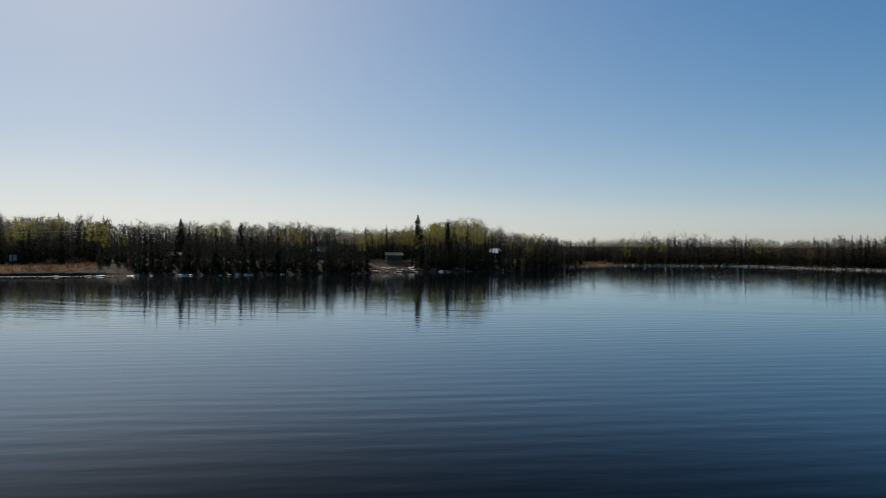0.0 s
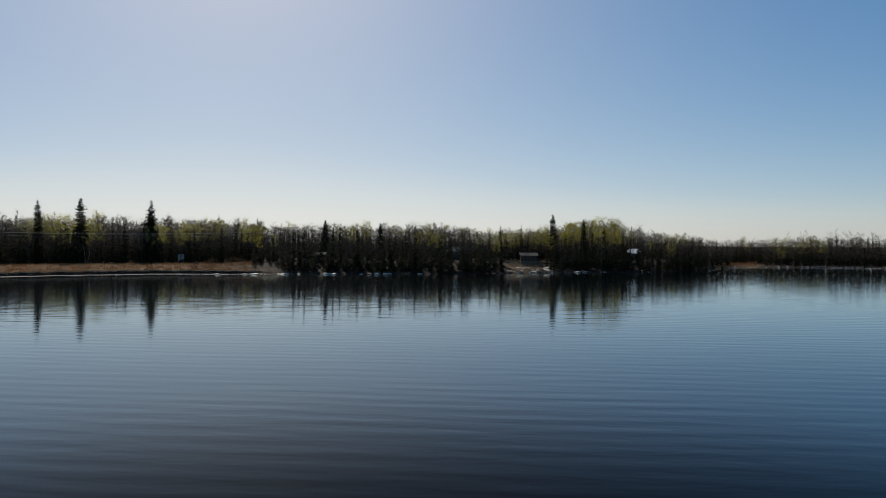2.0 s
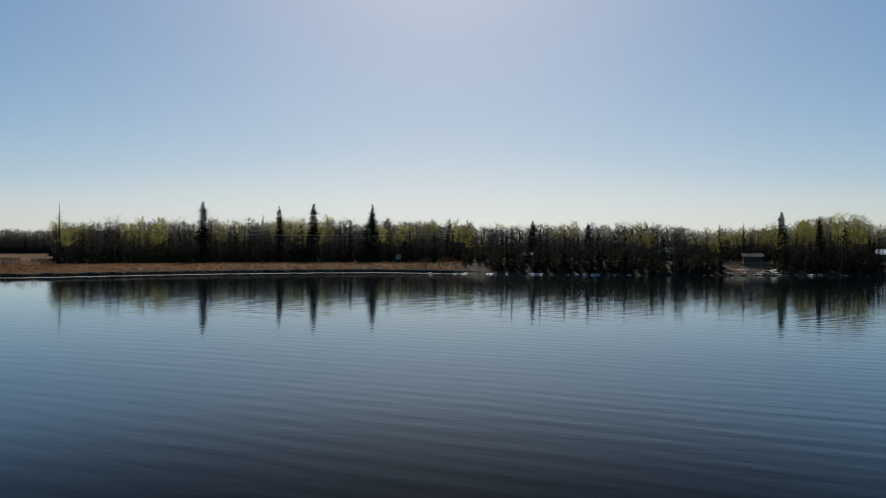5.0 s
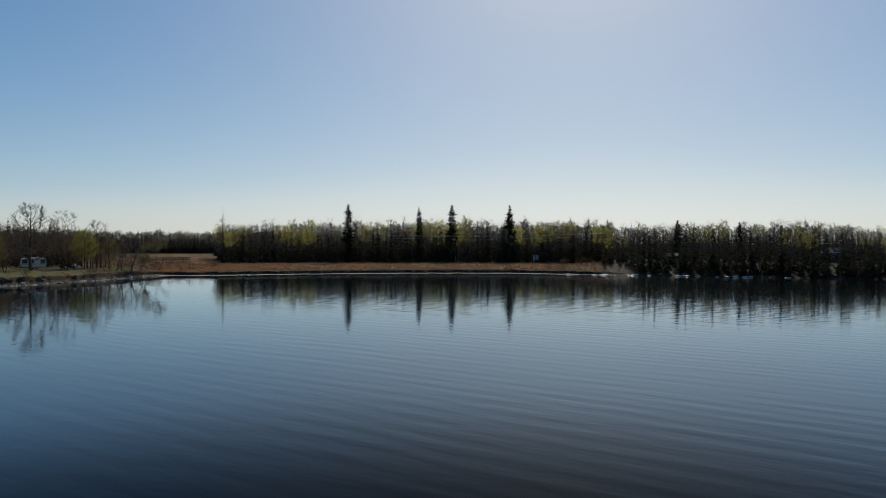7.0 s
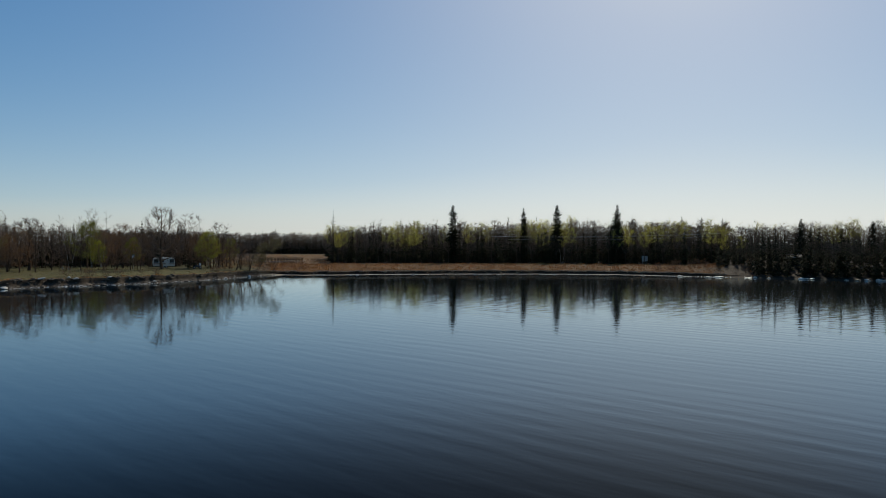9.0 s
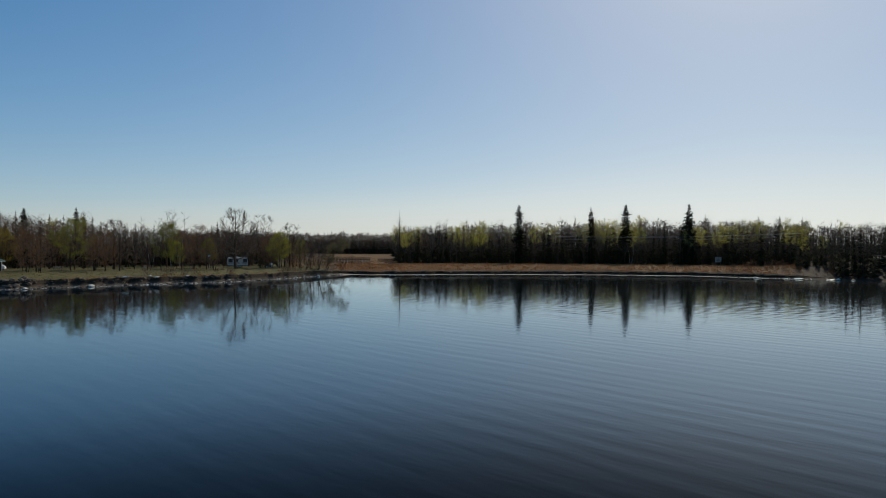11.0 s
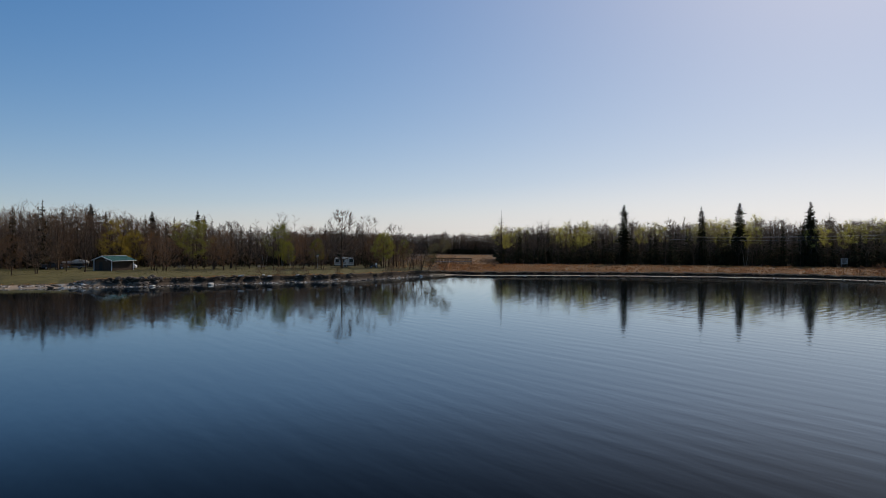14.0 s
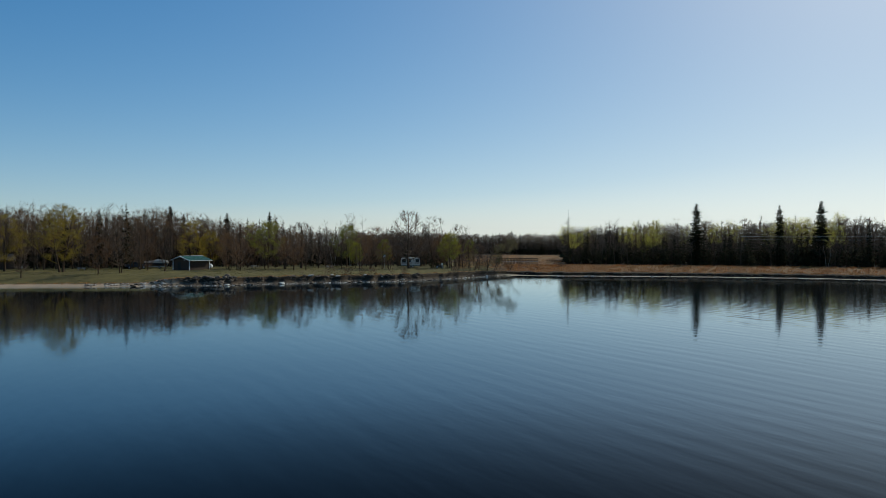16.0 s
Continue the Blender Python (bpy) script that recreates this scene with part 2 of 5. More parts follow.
def land(az, s):
    """Height of the ground at a bearing, s metres behind the water's edge."""
    if s <= 0:
        return max(-2.5, 0.06 * s)
    park = 1 - step(az, -16, -11)
    point = step(az, 20, 26) * (1 - step(az, 57, 61))
    far = step(az, 57, 61)
    marsh = max(0.0, 1 - park - point - far)
    uneven = 0.12 * noise.noise((az * 1.7, s * 0.12, 5.0)) * step(s, 1, 6)
    rough = 1 + 0.3 * wobble(az, 130, 2.0)
    beach = 1 - step(az, -42.5, -39)
    z_park = 0.3 * step(s, 0, 1.6) + (1.1 * rough * step(s, 1.8, 2.65) + (0.3 + 1.1 * (1 - rough)) * step(s, 2.7, 14)) * (1 - beach) + 1.4 * beach * step(s, 2, 16)
    z_marsh = 0.1 * step(s, 0, 2.6) + 0.72 * rough * step(s, 2.6, 2.75) + (0.58 + 0.72 * (1 - rough)) * step(s, 3, 50)
    z_point = 0.5 * step(s, 0, 3) + 0.6 * step(s, 3, 9) + 1.9 * step(s, 8, 20)
    z_far = 0.5 * step(s, 0, 6) + 0.8 * step(s, 6, 60)
    # the last term is an added, unseen rise that blocks sky gaps behind the woods
    return park * z_park + marsh * z_marsh + point * z_point + far * z_far + uneven + (5.0 - 1.5 * far) * step(s, 120, 180) * (1 - step(az, -29, -23) * (1 - step(az, -8, -5)))


def place(az, d, up=0.0):
    """The point of the ground at a bearing and a distance."""
    a = radians(az)
    return Vector((d * math.sin(a), d * math.cos(a), land(az, d - shore(az)) + up))


def part(name, bm, mat, parent=None, label=""):
    """Links a bmesh, or (verts, faces), as one mesh object."""
    me = bpy.data.meshes.new(name)
    if isinstance(bm, tuple):
        me.from_pydata(bm[0], [], bm[1])
    else:
        bm.to_mesh(me)
        bm.free()
    for k in (mat if isinstance(mat, (list, tuple)) else [mat]):
        me.materials.append(k)
    ob = new(name, me)
    if parent is not None:
        ob.parent = parent
    return tagged(ob, label)


def box(bm, x0, y0, z0, x1, y1, z1, bevel=0.0):
    r = bmesh.ops.create_cube(bm, size=1)
    vs = r["verts"]
    bmesh.ops.scale(bm, vec=(x1 - x0, y1 - y0, z1 - z0), verts=vs)
    bmesh.ops.translate(bm, vec=((x0 + x1) / 2, (y0 + y1) / 2, (z0 + z1) / 2), verts=vs)
    if bevel:
        es = list({e for v in vs for e in v.link_edges})
        bmesh.ops.bevel(bm, geom=es, offset=bevel, segments=2, affect="EDGES", profile=0.5)
    return bm


def boxes(*rows, bevel=0.0):
    bm = bmesh.new()
    for r in rows:
        box(bm, *r, bevel=bevel)
    return bm


def cyl(bm, p, q, r0, r1=None, n=8):
    """A tapered round bar from p to q."""
    p, q = Vector(p), Vector(q)
    d = q - p
    m = Matrix.Translation((p + q) / 2) @ d.to_track_quat("Z", "Y").to_matrix().to_4x4()
    bmesh.ops.create_cone(bm, cap_ends=True, segments=n, radius1=r0, radius2=r0 if r1 is None else r1, depth=d.length, matrix=m)
    return bm


def thing(name, m, label, category, group="", kind=""):
    e = new(name)
    e.empty_display_size = 0.2
    e.matrix_world = m
    return tagged(e, label, category, group, kind)


# ================= ground and water =================
def build_ground():
    azs = list(np.arange(-62, 92, 0.3)) + list(np.arange(92, 298, 4.0))
    inner = [0.02, 0.35, 0.6, 0.8, 0.9, 0.95, 0.98, 0.992]
    outer = [0, 0.5, 1, 1.6, 2.2, 2.6, 2.75, 3.1, 3.6, 4.3, 5.0, 5.25, 5.6, 6.2, 6.7, 7.3, 8.2, 9.2, 10.2, 11.5, 13, 15, 18, 22, 27, 33, 40, 50, 60, 75, 95, 125, 170, 240, 340, 500, 900, 1700, 3200]
    vs, fs, cover = [], [], []
    for az in azs:
        rs = shore(az)
        a = radians(az)
        azn = (az + 180) % 360 - 180
        for k, v in enumerate(inner + outer):
            s = rs * v - rs if k < len(inner) else v
            r = rs + s
            vs.append((r * math.sin(a), r * math.cos(a), land(azn, s)))
            park = (1 - step(azn, -15, -12)) * (1 - step(s, 72, 85))
            marsh = step(azn, -15, -12) * (1 - step(azn, 20.5, 24)) * (1 - step(s, 52 + 3 * wobble(azn, 60), 62))
            marsh = max(marsh, step(azn, -15, -12.5) * (1 - step(azn, -9.5, -7.5)) * (1 - step(s, 300, 330)))
            lawn = park
            field = step(azn, 59.8, 60.5) * (1 - step(azn, 62.6, 63.4)) * (1 - step(s, 60, 80))
            marsh = max(marsh, field, step(azn, 43.2, 44.0) * (1 - step(azn, 47.5, 49)) * (1 - step(s, 20, 26)) * step(s, 6, 8))
            wide = 4.4 - 2.6 * step(azn, -42, -38) if azn < -14 else (2.3 if azn < 21 else (0.7 if 43.5 < azn < 49.5 or azn > 74 else 0.05))
            sand = (1 - step(s + 0.5 * wobble(azn, 300, 9.0), wide * 0.85, wide * 1.05)) * (0.12 + 0.56 * (1 - step(azn, -41, -37)) if azn < -14 else 1 - 0.95 * step(azn, 20, 23) * (1 - 0.5 * step(azn, 58, 60)))
            if azn < -13:
                bare_to = 2.7 + 1.8 * (1 - step(azn, -42.5, -39))
                lawn *= step(s, bare_to, bare_to + 0.8 + 0.5 * wobble(azn, 150, 2.0))
            elif azn < 23:
                marsh *= step(s, 2.8, 3.4)
            cover.append((lawn, marsh, sand, 1.0))
    n, m = len(inner + outer), len(azs)
    for i in range(m):
        j = (i + 1) % m
        for k in range(n - 1):
            fs.append((i * n + k, i * n + k + 1, j * n + k + 1, j * n + k))
    fs.append(tuple(i * n for i in reversed(range(m))))
    ob = part("ground", (vs, fs), M_GROUND)
    at = ob.data.color_attributes.new("cover", "FLOAT_COLOR", "POINT")
    at.data.foreach_set("color", np.array(cover, dtype=np.float32).ravel())
    ob.data.polygons.foreach_set("use_smooth", [True] * len(ob.data.polygons))
    ob.data.update()
    tagged(ob, "lake bed, sandy shore, lawn and dry marsh ground", "ground", kind="structure")


build_ground()
_n = 96
part_water = part("water", ([(430 * math.cos(2 * math.pi * i / _n), 430 * math.sin(2 * math.pi * i / _n), 0.0) for i in range(_n)], [tuple(range(_n))]), M_WATER)
tagged(part_water, "calm dark blue lake water with low ripples", "water", kind="structure")

# ================= trees =================


class Soup:
    """Collects triangles and quads."""

    def __init__(self):
        self.v, self.f = [], []

    def tube(self, pts, rad, n=4):
        base = len(self.v)
        for i, p in enumerate(pts):
            p = Vector(p)
            d = (Vector(pts[min(i + 1, len(pts) - 1)]) - Vector(pts[max(i - 1, 0)])).normalized()
            u = d.orthogonal().normalized()
            w = d.cross(u)
            for k in range(n):
                a = 2 * math.pi * k / n
                self.v.append(tuple(p + (u * math.cos(a) + w * math.sin(a)) * rad[i]))
        for i in range(len(pts) - 1):
            for k in range(n):
                q = (k + 1) % n
                self.f.append((base + i * n + k, base + i * n + q, base + (i + 1) * n + q, base + (i + 1) * n + k))

    def spike(self, p, q, r):
        """A thin three-sided twig."""
        p, q = Vector(p), Vector(q)
        d = (q - p).normalized()
        u = d.orthogonal().normalized()
        w = d.cross(u)
        b = len(self.v)
        self.v += [tuple(p + u * r), tuple(p - u * r * 0.5 + w * r * 0.87), tuple(p - u * r * 0.5 - w * r * 0.87), tuple(q)]
        self.f += [(b, b + 1, b + 3), (b + 1, b + 2, b + 3), (b + 2, b, b + 3)]

    def sliver(self, p, q, r, rng):
        """The finest twigs: a pointed blade a finger wide."""
        d = (q - p).normalized()
        w = d.cross(Vector((rng.gauss(0, 1), rng.gauss(0, 1), rng.gauss(0, 1))))
        w = w.normalized() * r if w.length > 1e-4 else Vector((r, 0, 0))
        b = len(self.v)
        self.v += [tuple(p - w), tuple(p + w), tuple(q)]
        self.f.append((b, b + 1, b + 2))

    def leaf(self, p, size, rng):
        """A small pointed leaf, curled out of its plane by the one beside it."""
        p = Vector(p)
        d = Vector((rng.gauss(0, 1), rng.gauss(0, 1), rng.gauss(0, 0.8))).normalized()
        w = d.cross(d.orthogonal().normalized())
        b = len(self.v)
        self.v += [tuple(p - w * size * 0.4), tuple(p + d * size), tuple(p + w * size * 0.4)]
        self.f.append((b, b + 1, b + 2))

    def frond(self, p, d, length, width, droop):
        """A conifer's bough: a ridge with two hanging sides and a ragged end."""
        p, d = Vector(p), Vector(d)
        side = d.cross(Vector((0, 0, 1)))
        side = side.normalized() if side.length > 1e-4 else Vector((1, 0, 0))
        mid = p + d * length * 0.55 + Vector((0, 0, -droop * length * 0.35))
        end = p + d * length + Vector((0, 0, -droop * length * 0.5))
        lo = Vector((0, 0, -width * 0.55))
        b = len(self.v)
        self.v += [tuple(p), tuple(mid + side * width + lo), tuple(mid), tuple(mid - side * width + lo), tuple(end), tuple(p + lo * 1.2)]
        self.f += [(b, b + 1, b + 2), (b, b + 2, b + 3), (b + 2, b + 1, b + 4), (b + 2, b + 4, b + 3), (b + 5, b + 1, b + 3)]

    def arrays(self):
        return self.v, self.f


def grow_spruce(seed, h, wide, whorls=26, per=6, bare_below=0.04, power=0.65, lush=1.0, tufts=()):
    """A conifer: (trunk, crown). wide: the crown's radius over the height."""
    rng = random.Random(seed)
    trunk, crown = Soup(), Soup()
    trunk.tube([(0, 0, -0.3), (0.006 * h, 0, h * 0.5), (0, 0, h * 0.985)], [0.013 * h, 0.008 * h, 0.002 * h], 5)
    for i in range(whorls):
        t = max(0.0, min(0.99, (i + rng.uniform(-0.35, 0.35)) / whorls))
        z = h * (bare_below + (1 - bare_below) * t)
        r = h * wide * (1 - t) ** power * rng.uniform(0.72, 1.15) * (1 - 0.35 * max(0, 0.2 - t) / 0.2) * min(1.0, ((1 - t) * 8) ** 0.6) + 0.006 * h
        for k in range(per):
            if rng.random() < 0.08:
                continue
            a = 2 * math.pi * (k + rng.random()) / per
            rr = r * rng.uniform(0.55, 1.15)
            up = -0.15 + 0.6 * t + rng.uniform(-0.15, 0.15)
            foot, way = Vector((0, 0, min(h * 0.985, z + rng.uniform(-0.6, 0.6) * h / whorls))), Vector((math.cos(a), math.sin(a), up)).normalized()
            crown.frond(foot, way, rr, (rr * rng.uniform(0.3, 0.48) + 0.06) * lush, 0.6 - 0.3 * t)
            for q in tufts:
                b = foot + way * rr * q - Vector((0, 0, (0.6 - 0.3 * t) * rr * 0.4 * q))
                w = (way + Vector((rng.gauss(0, 0.6), rng.gauss(0, 0.6), rng.gauss(-0.1, 0.35)))).normalized()
                crown.frond(b, w, rr * rng.uniform(0.22, 0.42) + 0.15, rr * 0.13 + 0.06, 0.5)
    crown.spike((0, 0, h * 0.95), (0, 0, h), 0.06)
    return [("trunk", trunk, M_BARK), ("crown", crown, M_NEEDLE)]


def grow_bare(seed, h, wide=0.24, fork=0.3, limbs=16, twigs=4, fine=4, stems=1, lean=0.0, bark=None, leaves=0, leaf_mat=None, leaf_size=0.4, up=0.9, thick=1.0, droop=0.0, twig_mat=None, twig_r=0.02):
    """A broadleaf tree in early spring: (trunk, crown), with or without young leaves."""
    rng = random.Random(seed)
    trunk, crown, green = Soup(), Soup(), Soup()
    for sidx in range(stems):
        a0 = rng.uniform(0, 6.28) if stems != 2 else math.pi * sidx
        tilt = lean + (0.16 if stems > 1 else 0.03) * rng.uniform(0.6, 1.3)
        axis, z = [], 0.0
        x, y = (0.25 * math.cos(a0), 0.25 * math.sin(a0)) if stems > 1 else (0.0, 0.0)
        for i in range(7):
            q = i / 6
            axis.append(Vector((x + tilt * h * q * math.cos(a0) + rng.uniform(-1, 1) * 0.012 * h * (i > 0), y + tilt * h * q * math.sin(a0) + rng.uniform(-1, 1) * 0.012 * h * (i > 0), -0.3 + (h * 0.93 + 0.3) * q)))
        r0 = 0.0125 * h * thick / (1 + 0.35 * (stems - 1))
        trunk.tube(axis, [r0 * (1 - 0.86 * i / 6) * (1.25 if i == 0 else 1) for i in range(7)], 6)

        def on_axis(q):
            k = min(5, int(q * 6))
            return axis[k].lerp(axis[k + 1], q * 6 - k)

        for i in range(limbs // stems):
            q = fork + (0.97 - fork) * ((i + rng.random()) / (limbs // stems))
            p = on_axis(q)
            a = i * 2.4 + rng.uniform(-0.5, 0.5)
            length = h * wide * (1.15 - 0.75 * (q - fork) / (1 - fork)) * rng.uniform(0.7, 1.2)
            rise = up * rng.uniform(0.7, 1.25)
            d = Vector((math.cos(a), math.sin(a), rise)).normalized()
            bend = Vector((0, 0, 0.12 - droop))
            p1 = p + d * length * 0.5
            p2 = p1 + (d + bend).normalized() * length * 0.5
            rb = 0.0045 * h * thick * (1.2 - 0.8 * q)
            crown.tube([p, p1, p2], [rb, rb * 0.6, rb * 0.2], 3)
            for j in range(twigs):
                u = 0.3 + 0.7 * (j + rng.random()) / twigs
                b = p.lerp(p1, u * 2) if u < 0.5 else p1.lerp(p2, u * 2 - 1)
                e = (d + Vector((rng.gauss(0, 0.55), rng.gauss(0, 0.55), rng.gauss(0.15 - droop, 0.35)))).normalized()
                tl = length * rng.uniform(0.28, 0.5)
                tip = b + e * tl
                crown.spike(b, tip, rb * 0.4)
                for k in range(fine):
                    w = b.lerp(tip, rng.uniform(0.3, 1.0))
                    g = (e + Vector((rng.gauss(0, 0.6), rng.gauss(0, 0.6), rng.gauss(0.1 - droop * 1.5, 0.4)))).normalized()
                    end = w + g * tl * rng.uniform(0.3, 0.65)
                    crown.spike(w, end, twig_r)
                    for _ in range(leaves):
                        c = w.lerp(end, rng.uniform(0.2, 1.1))
                        green.leaf(c + Vector((rng.gauss(0, 0.35), rng.gauss(0, 0.35), rng.gauss(0, 0.35))), leaf_size * rng.uniform(0.6, 1.3), rng)
    out = [("trunk", trunk, bark or M_BARK), ("crown", crown, twig_mat or M_TWIG)]
    if leaves:
        out.append(("foliage", green, leaf_mat or M_LEAF))
    return out


def grow_round(seed, h, wide=0.2, base=0.45, limbs=8, boughs=36, twigs=300, twig_len=0.085, twig_r=0.016, waist=1.0, bole=0.3, thick=1.0, up=0.55, droop=0.0, lean=0.0, leaves=0, leaf_mat=None, leaf_size=0.2, loose=0.3, bark=None, twig_mat=None, stems=1, lumps=0.25):
    """A broadleaf tree with a full rounded crown: trunk, limbs and boughs that fill an uneven egg, and a haze of fine twigs.
    wide: the crown's radius over the height; base: where the crown begins; waist: above 1 sets its widest part higher."""
    rng = random.Random(seed)
    trunk, crown, green = Soup(), Soup(), Soup()
    off = seed * 3.7
    a0 = rng.uniform(0, 6.28)

    def within(u, a, share):
        r = wide * h * math.sin(math.pi * (0.06 + 0.9 * u) ** waist) ** 0.62 * share
        r *= 1 + lumps * 1.6 * noise.noise((math.cos(a) * 1.6 + off, math.sin(a) * 1.6, u * 4.0))
        z = h * (base + (1 - base) * u) * (1 + 0.1 * lumps * noise.noise((math.cos(a) * 2 + off, math.sin(a) * 2, 9.0)) * 2)
        return Vector((r * math.cos(a) + lean * h * u, r * math.sin(a), z))

    joints = []
    for k in range(stems):
        b = a0 + 6.28 * k / stems
        foot = Vector((0.02 * h * math.cos(b), 0.02 * h * math.sin(b), -0.3)) if stems > 1 else Vector((0, 0, -0.3))
        tip = Vector((lean * h * 0.8, 0, h * 0.9)) if stems == 1 else Vector((wide * h * 0.45 * math.cos(b), wide * h * 0.45 * math.sin(b), h * 0.88))
        axis = []
        for i in range(6):
            q = i / 5
            axis.append(foot.lerp(tip, q) + Vector((rng.gauss(0, 1), rng.gauss(0, 1), 0)) * 0.01 * h * (i > 0))
        r0 = 0.0125 * h * thick / (1 + 0.3 * (stems - 1))
        trunk.tube(axis, [r0 * (1.3 if i == 0 else 1 - 0.9 * i / 5) for i in range(6)], 5)
        for i in range(limbs // stems):
            q = bole + (0.86 - bole) * (i + rng.random()) / (limbs // stems)
            j = min(4, int(q * 5))
            p = axis[j].lerp(axis[j + 1], q * 5 - j)
            u = min(0.97, max(0.12, (q + up * wide * rng.uniform(0.7, 1.8) - base) / (1 - base)))
            e = within(u, i * 2.4 + b + rng.uniform(-0.5, 0.5), rng.uniform(0.62, 0.9))
            mid = p.lerp(e, 0.5) + Vector((e.x - p.x, e.y - p.y, 0)) * 0.12 - Vector((0, 0, 0.06 * (e - p).length))
            r = r0 * (1.05 - q) * 0.55
            crown.tube([p, mid, e], [r, r * 0.62, r * 0.22], 3)
            joints += [p.lerp(mid, 0.6), mid, mid.lerp(e, 0.35), mid.lerp(e, 0.7), e]
        joints += [axis[i].lerp(axis[i + 1], q) for i in range(5) for q in (0.0, 0.5) if (i + q) / 5 > bole]
    tips = []
    for i in range(boughs):
        e = within(rng.random() ** 0.85, rng.uniform(0, 6.28), math.sqrt(rng.uniform(0.15, 1.0)))
        p = min(joints, key=lambda c: (c - e).length + 1.5 * max(0.0, 0.6 * (e.xy - c.xy).length - (e.z - c.z)))
        crown.spike(p, e, 0.0022 * h * thick)
        tips.append((p.lerp(e, 0.25), e))
    for i in range(twigs):
        p, e = tips[rng.randrange(len(tips))]
        b = p.lerp(e, rng.uniform(0.1, 1.0))
        out = (e - p).normalized() * 0.8 + Vector((b.x, b.y, 0)).normalized() * 0.4
        d = (out + Vector((rng.gauss(0, 0.55), rng.gauss(0, 0.55), rng.gauss(0.7 - 3.0 * droop, 0.45)))).normalized()
        ln = h * twig_len * rng.uniform(0.6, 1.35)
        q = b + d * ln - Vector((0, 0, droop * ln))
        crown.sliver(b, q, twig_r, rng)
        for _ in range(leaves):
            green.leaf(b.lerp(q, rng.uniform(0.2, 1.1)) + Vector((rng.gauss(0, loose), rng.gauss(0, loose), rng.gauss(0, loose))), leaf_size * rng.uniform(0.6, 1.3), rng)
    k = h / max(v[2] for v in crown.v)
    for soup in (trunk, crown, green):
        soup.v = [(x, y, z * k) for x, y, z in soup.v]
    out = [("trunk", trunk, bark or M_BARK), ("crown", crown, twig_mat or M_TWIG)]
    if leaves:
        out.append(("foliage", green, leaf_mat or M_LEAF))
    return out


def grow_thicket(seed, h):
    """A tree deep in the woods, of which only the dense twigs of the crown are seen."""
    rng = random.Random(seed)
    trunk, crown = Soup(), Soup()
    trunk.tube([(0, 0, -0.3), (0, 0, h * 0.8)], [0.012 * h, 0.004 * h], 4)
    for i in range(190):
        q = rng.random()
        z = h * (0.25 + 0.7 * q)
        r = h * 0.2 * math.sin(math.pi * (0.12 + 0.8 * q)) * math.sqrt(rng.random())
        a = rng.uniform(0, 6.28)
        p = Vector((r * math.cos(a), r * math.sin(a), z))
        d = Vector((math.cos(a) * 0.5 + rng.gauss(0, 0.3), math.sin(a) * 0.5 + rng.gauss(0, 0.5), 0.6 + rng.gauss(0, 0.3))).normalized()
        crown.sliver(p, p + d * rng.uniform(0.8, 1.9), rng.uniform(0.03, 0.07), rng)
    k = h / max(v[2] for v in crown.v)
    crown.v = [(x, y, z * k) for x, y, z in crown.v]
    return [("trunk", trunk, M_BARK), ("crown", crown, M_TWIG)]


def grow_snag(seed, h):
    """A half-dead larch: a bare spire with a tuft of short boughs."""
    rng = random.Random(seed)
    trunk, crown = Soup(), Soup()
    trunk.tube([(0, 0, -0.3), (0.1, 0, h * 0.5), (0, 0, h)], [0.2, 0.13, 0.03], 6)
    for i in range(90):
        z = h * rng.uniform(0.35, 0.86)
        a = rng.uniform(0, 6.28)
        r = (1.9 if z < 0.76 * h else 1.2) * rng.uniform(0.4, 1.2)
        p = Vector((0.05, 0, z))
        q = p + Vector((math.cos(a) * r, math.sin(a) * r, rng.uniform(-0.3, 0.5)))
        crown.spike(p, q, 0.035)
        for k in range(3):
            w = p.lerp(q, rng.uniform(0.4, 1))
            crown.spike(w, w + Vector((rng.gauss(0, 0.35), rng.gauss(0, 0.35), rng.gauss(0, 0.35))), 0.02)
    return [("trunk", trunk, M_BARK), ("crown", crown, M_TWIG)]


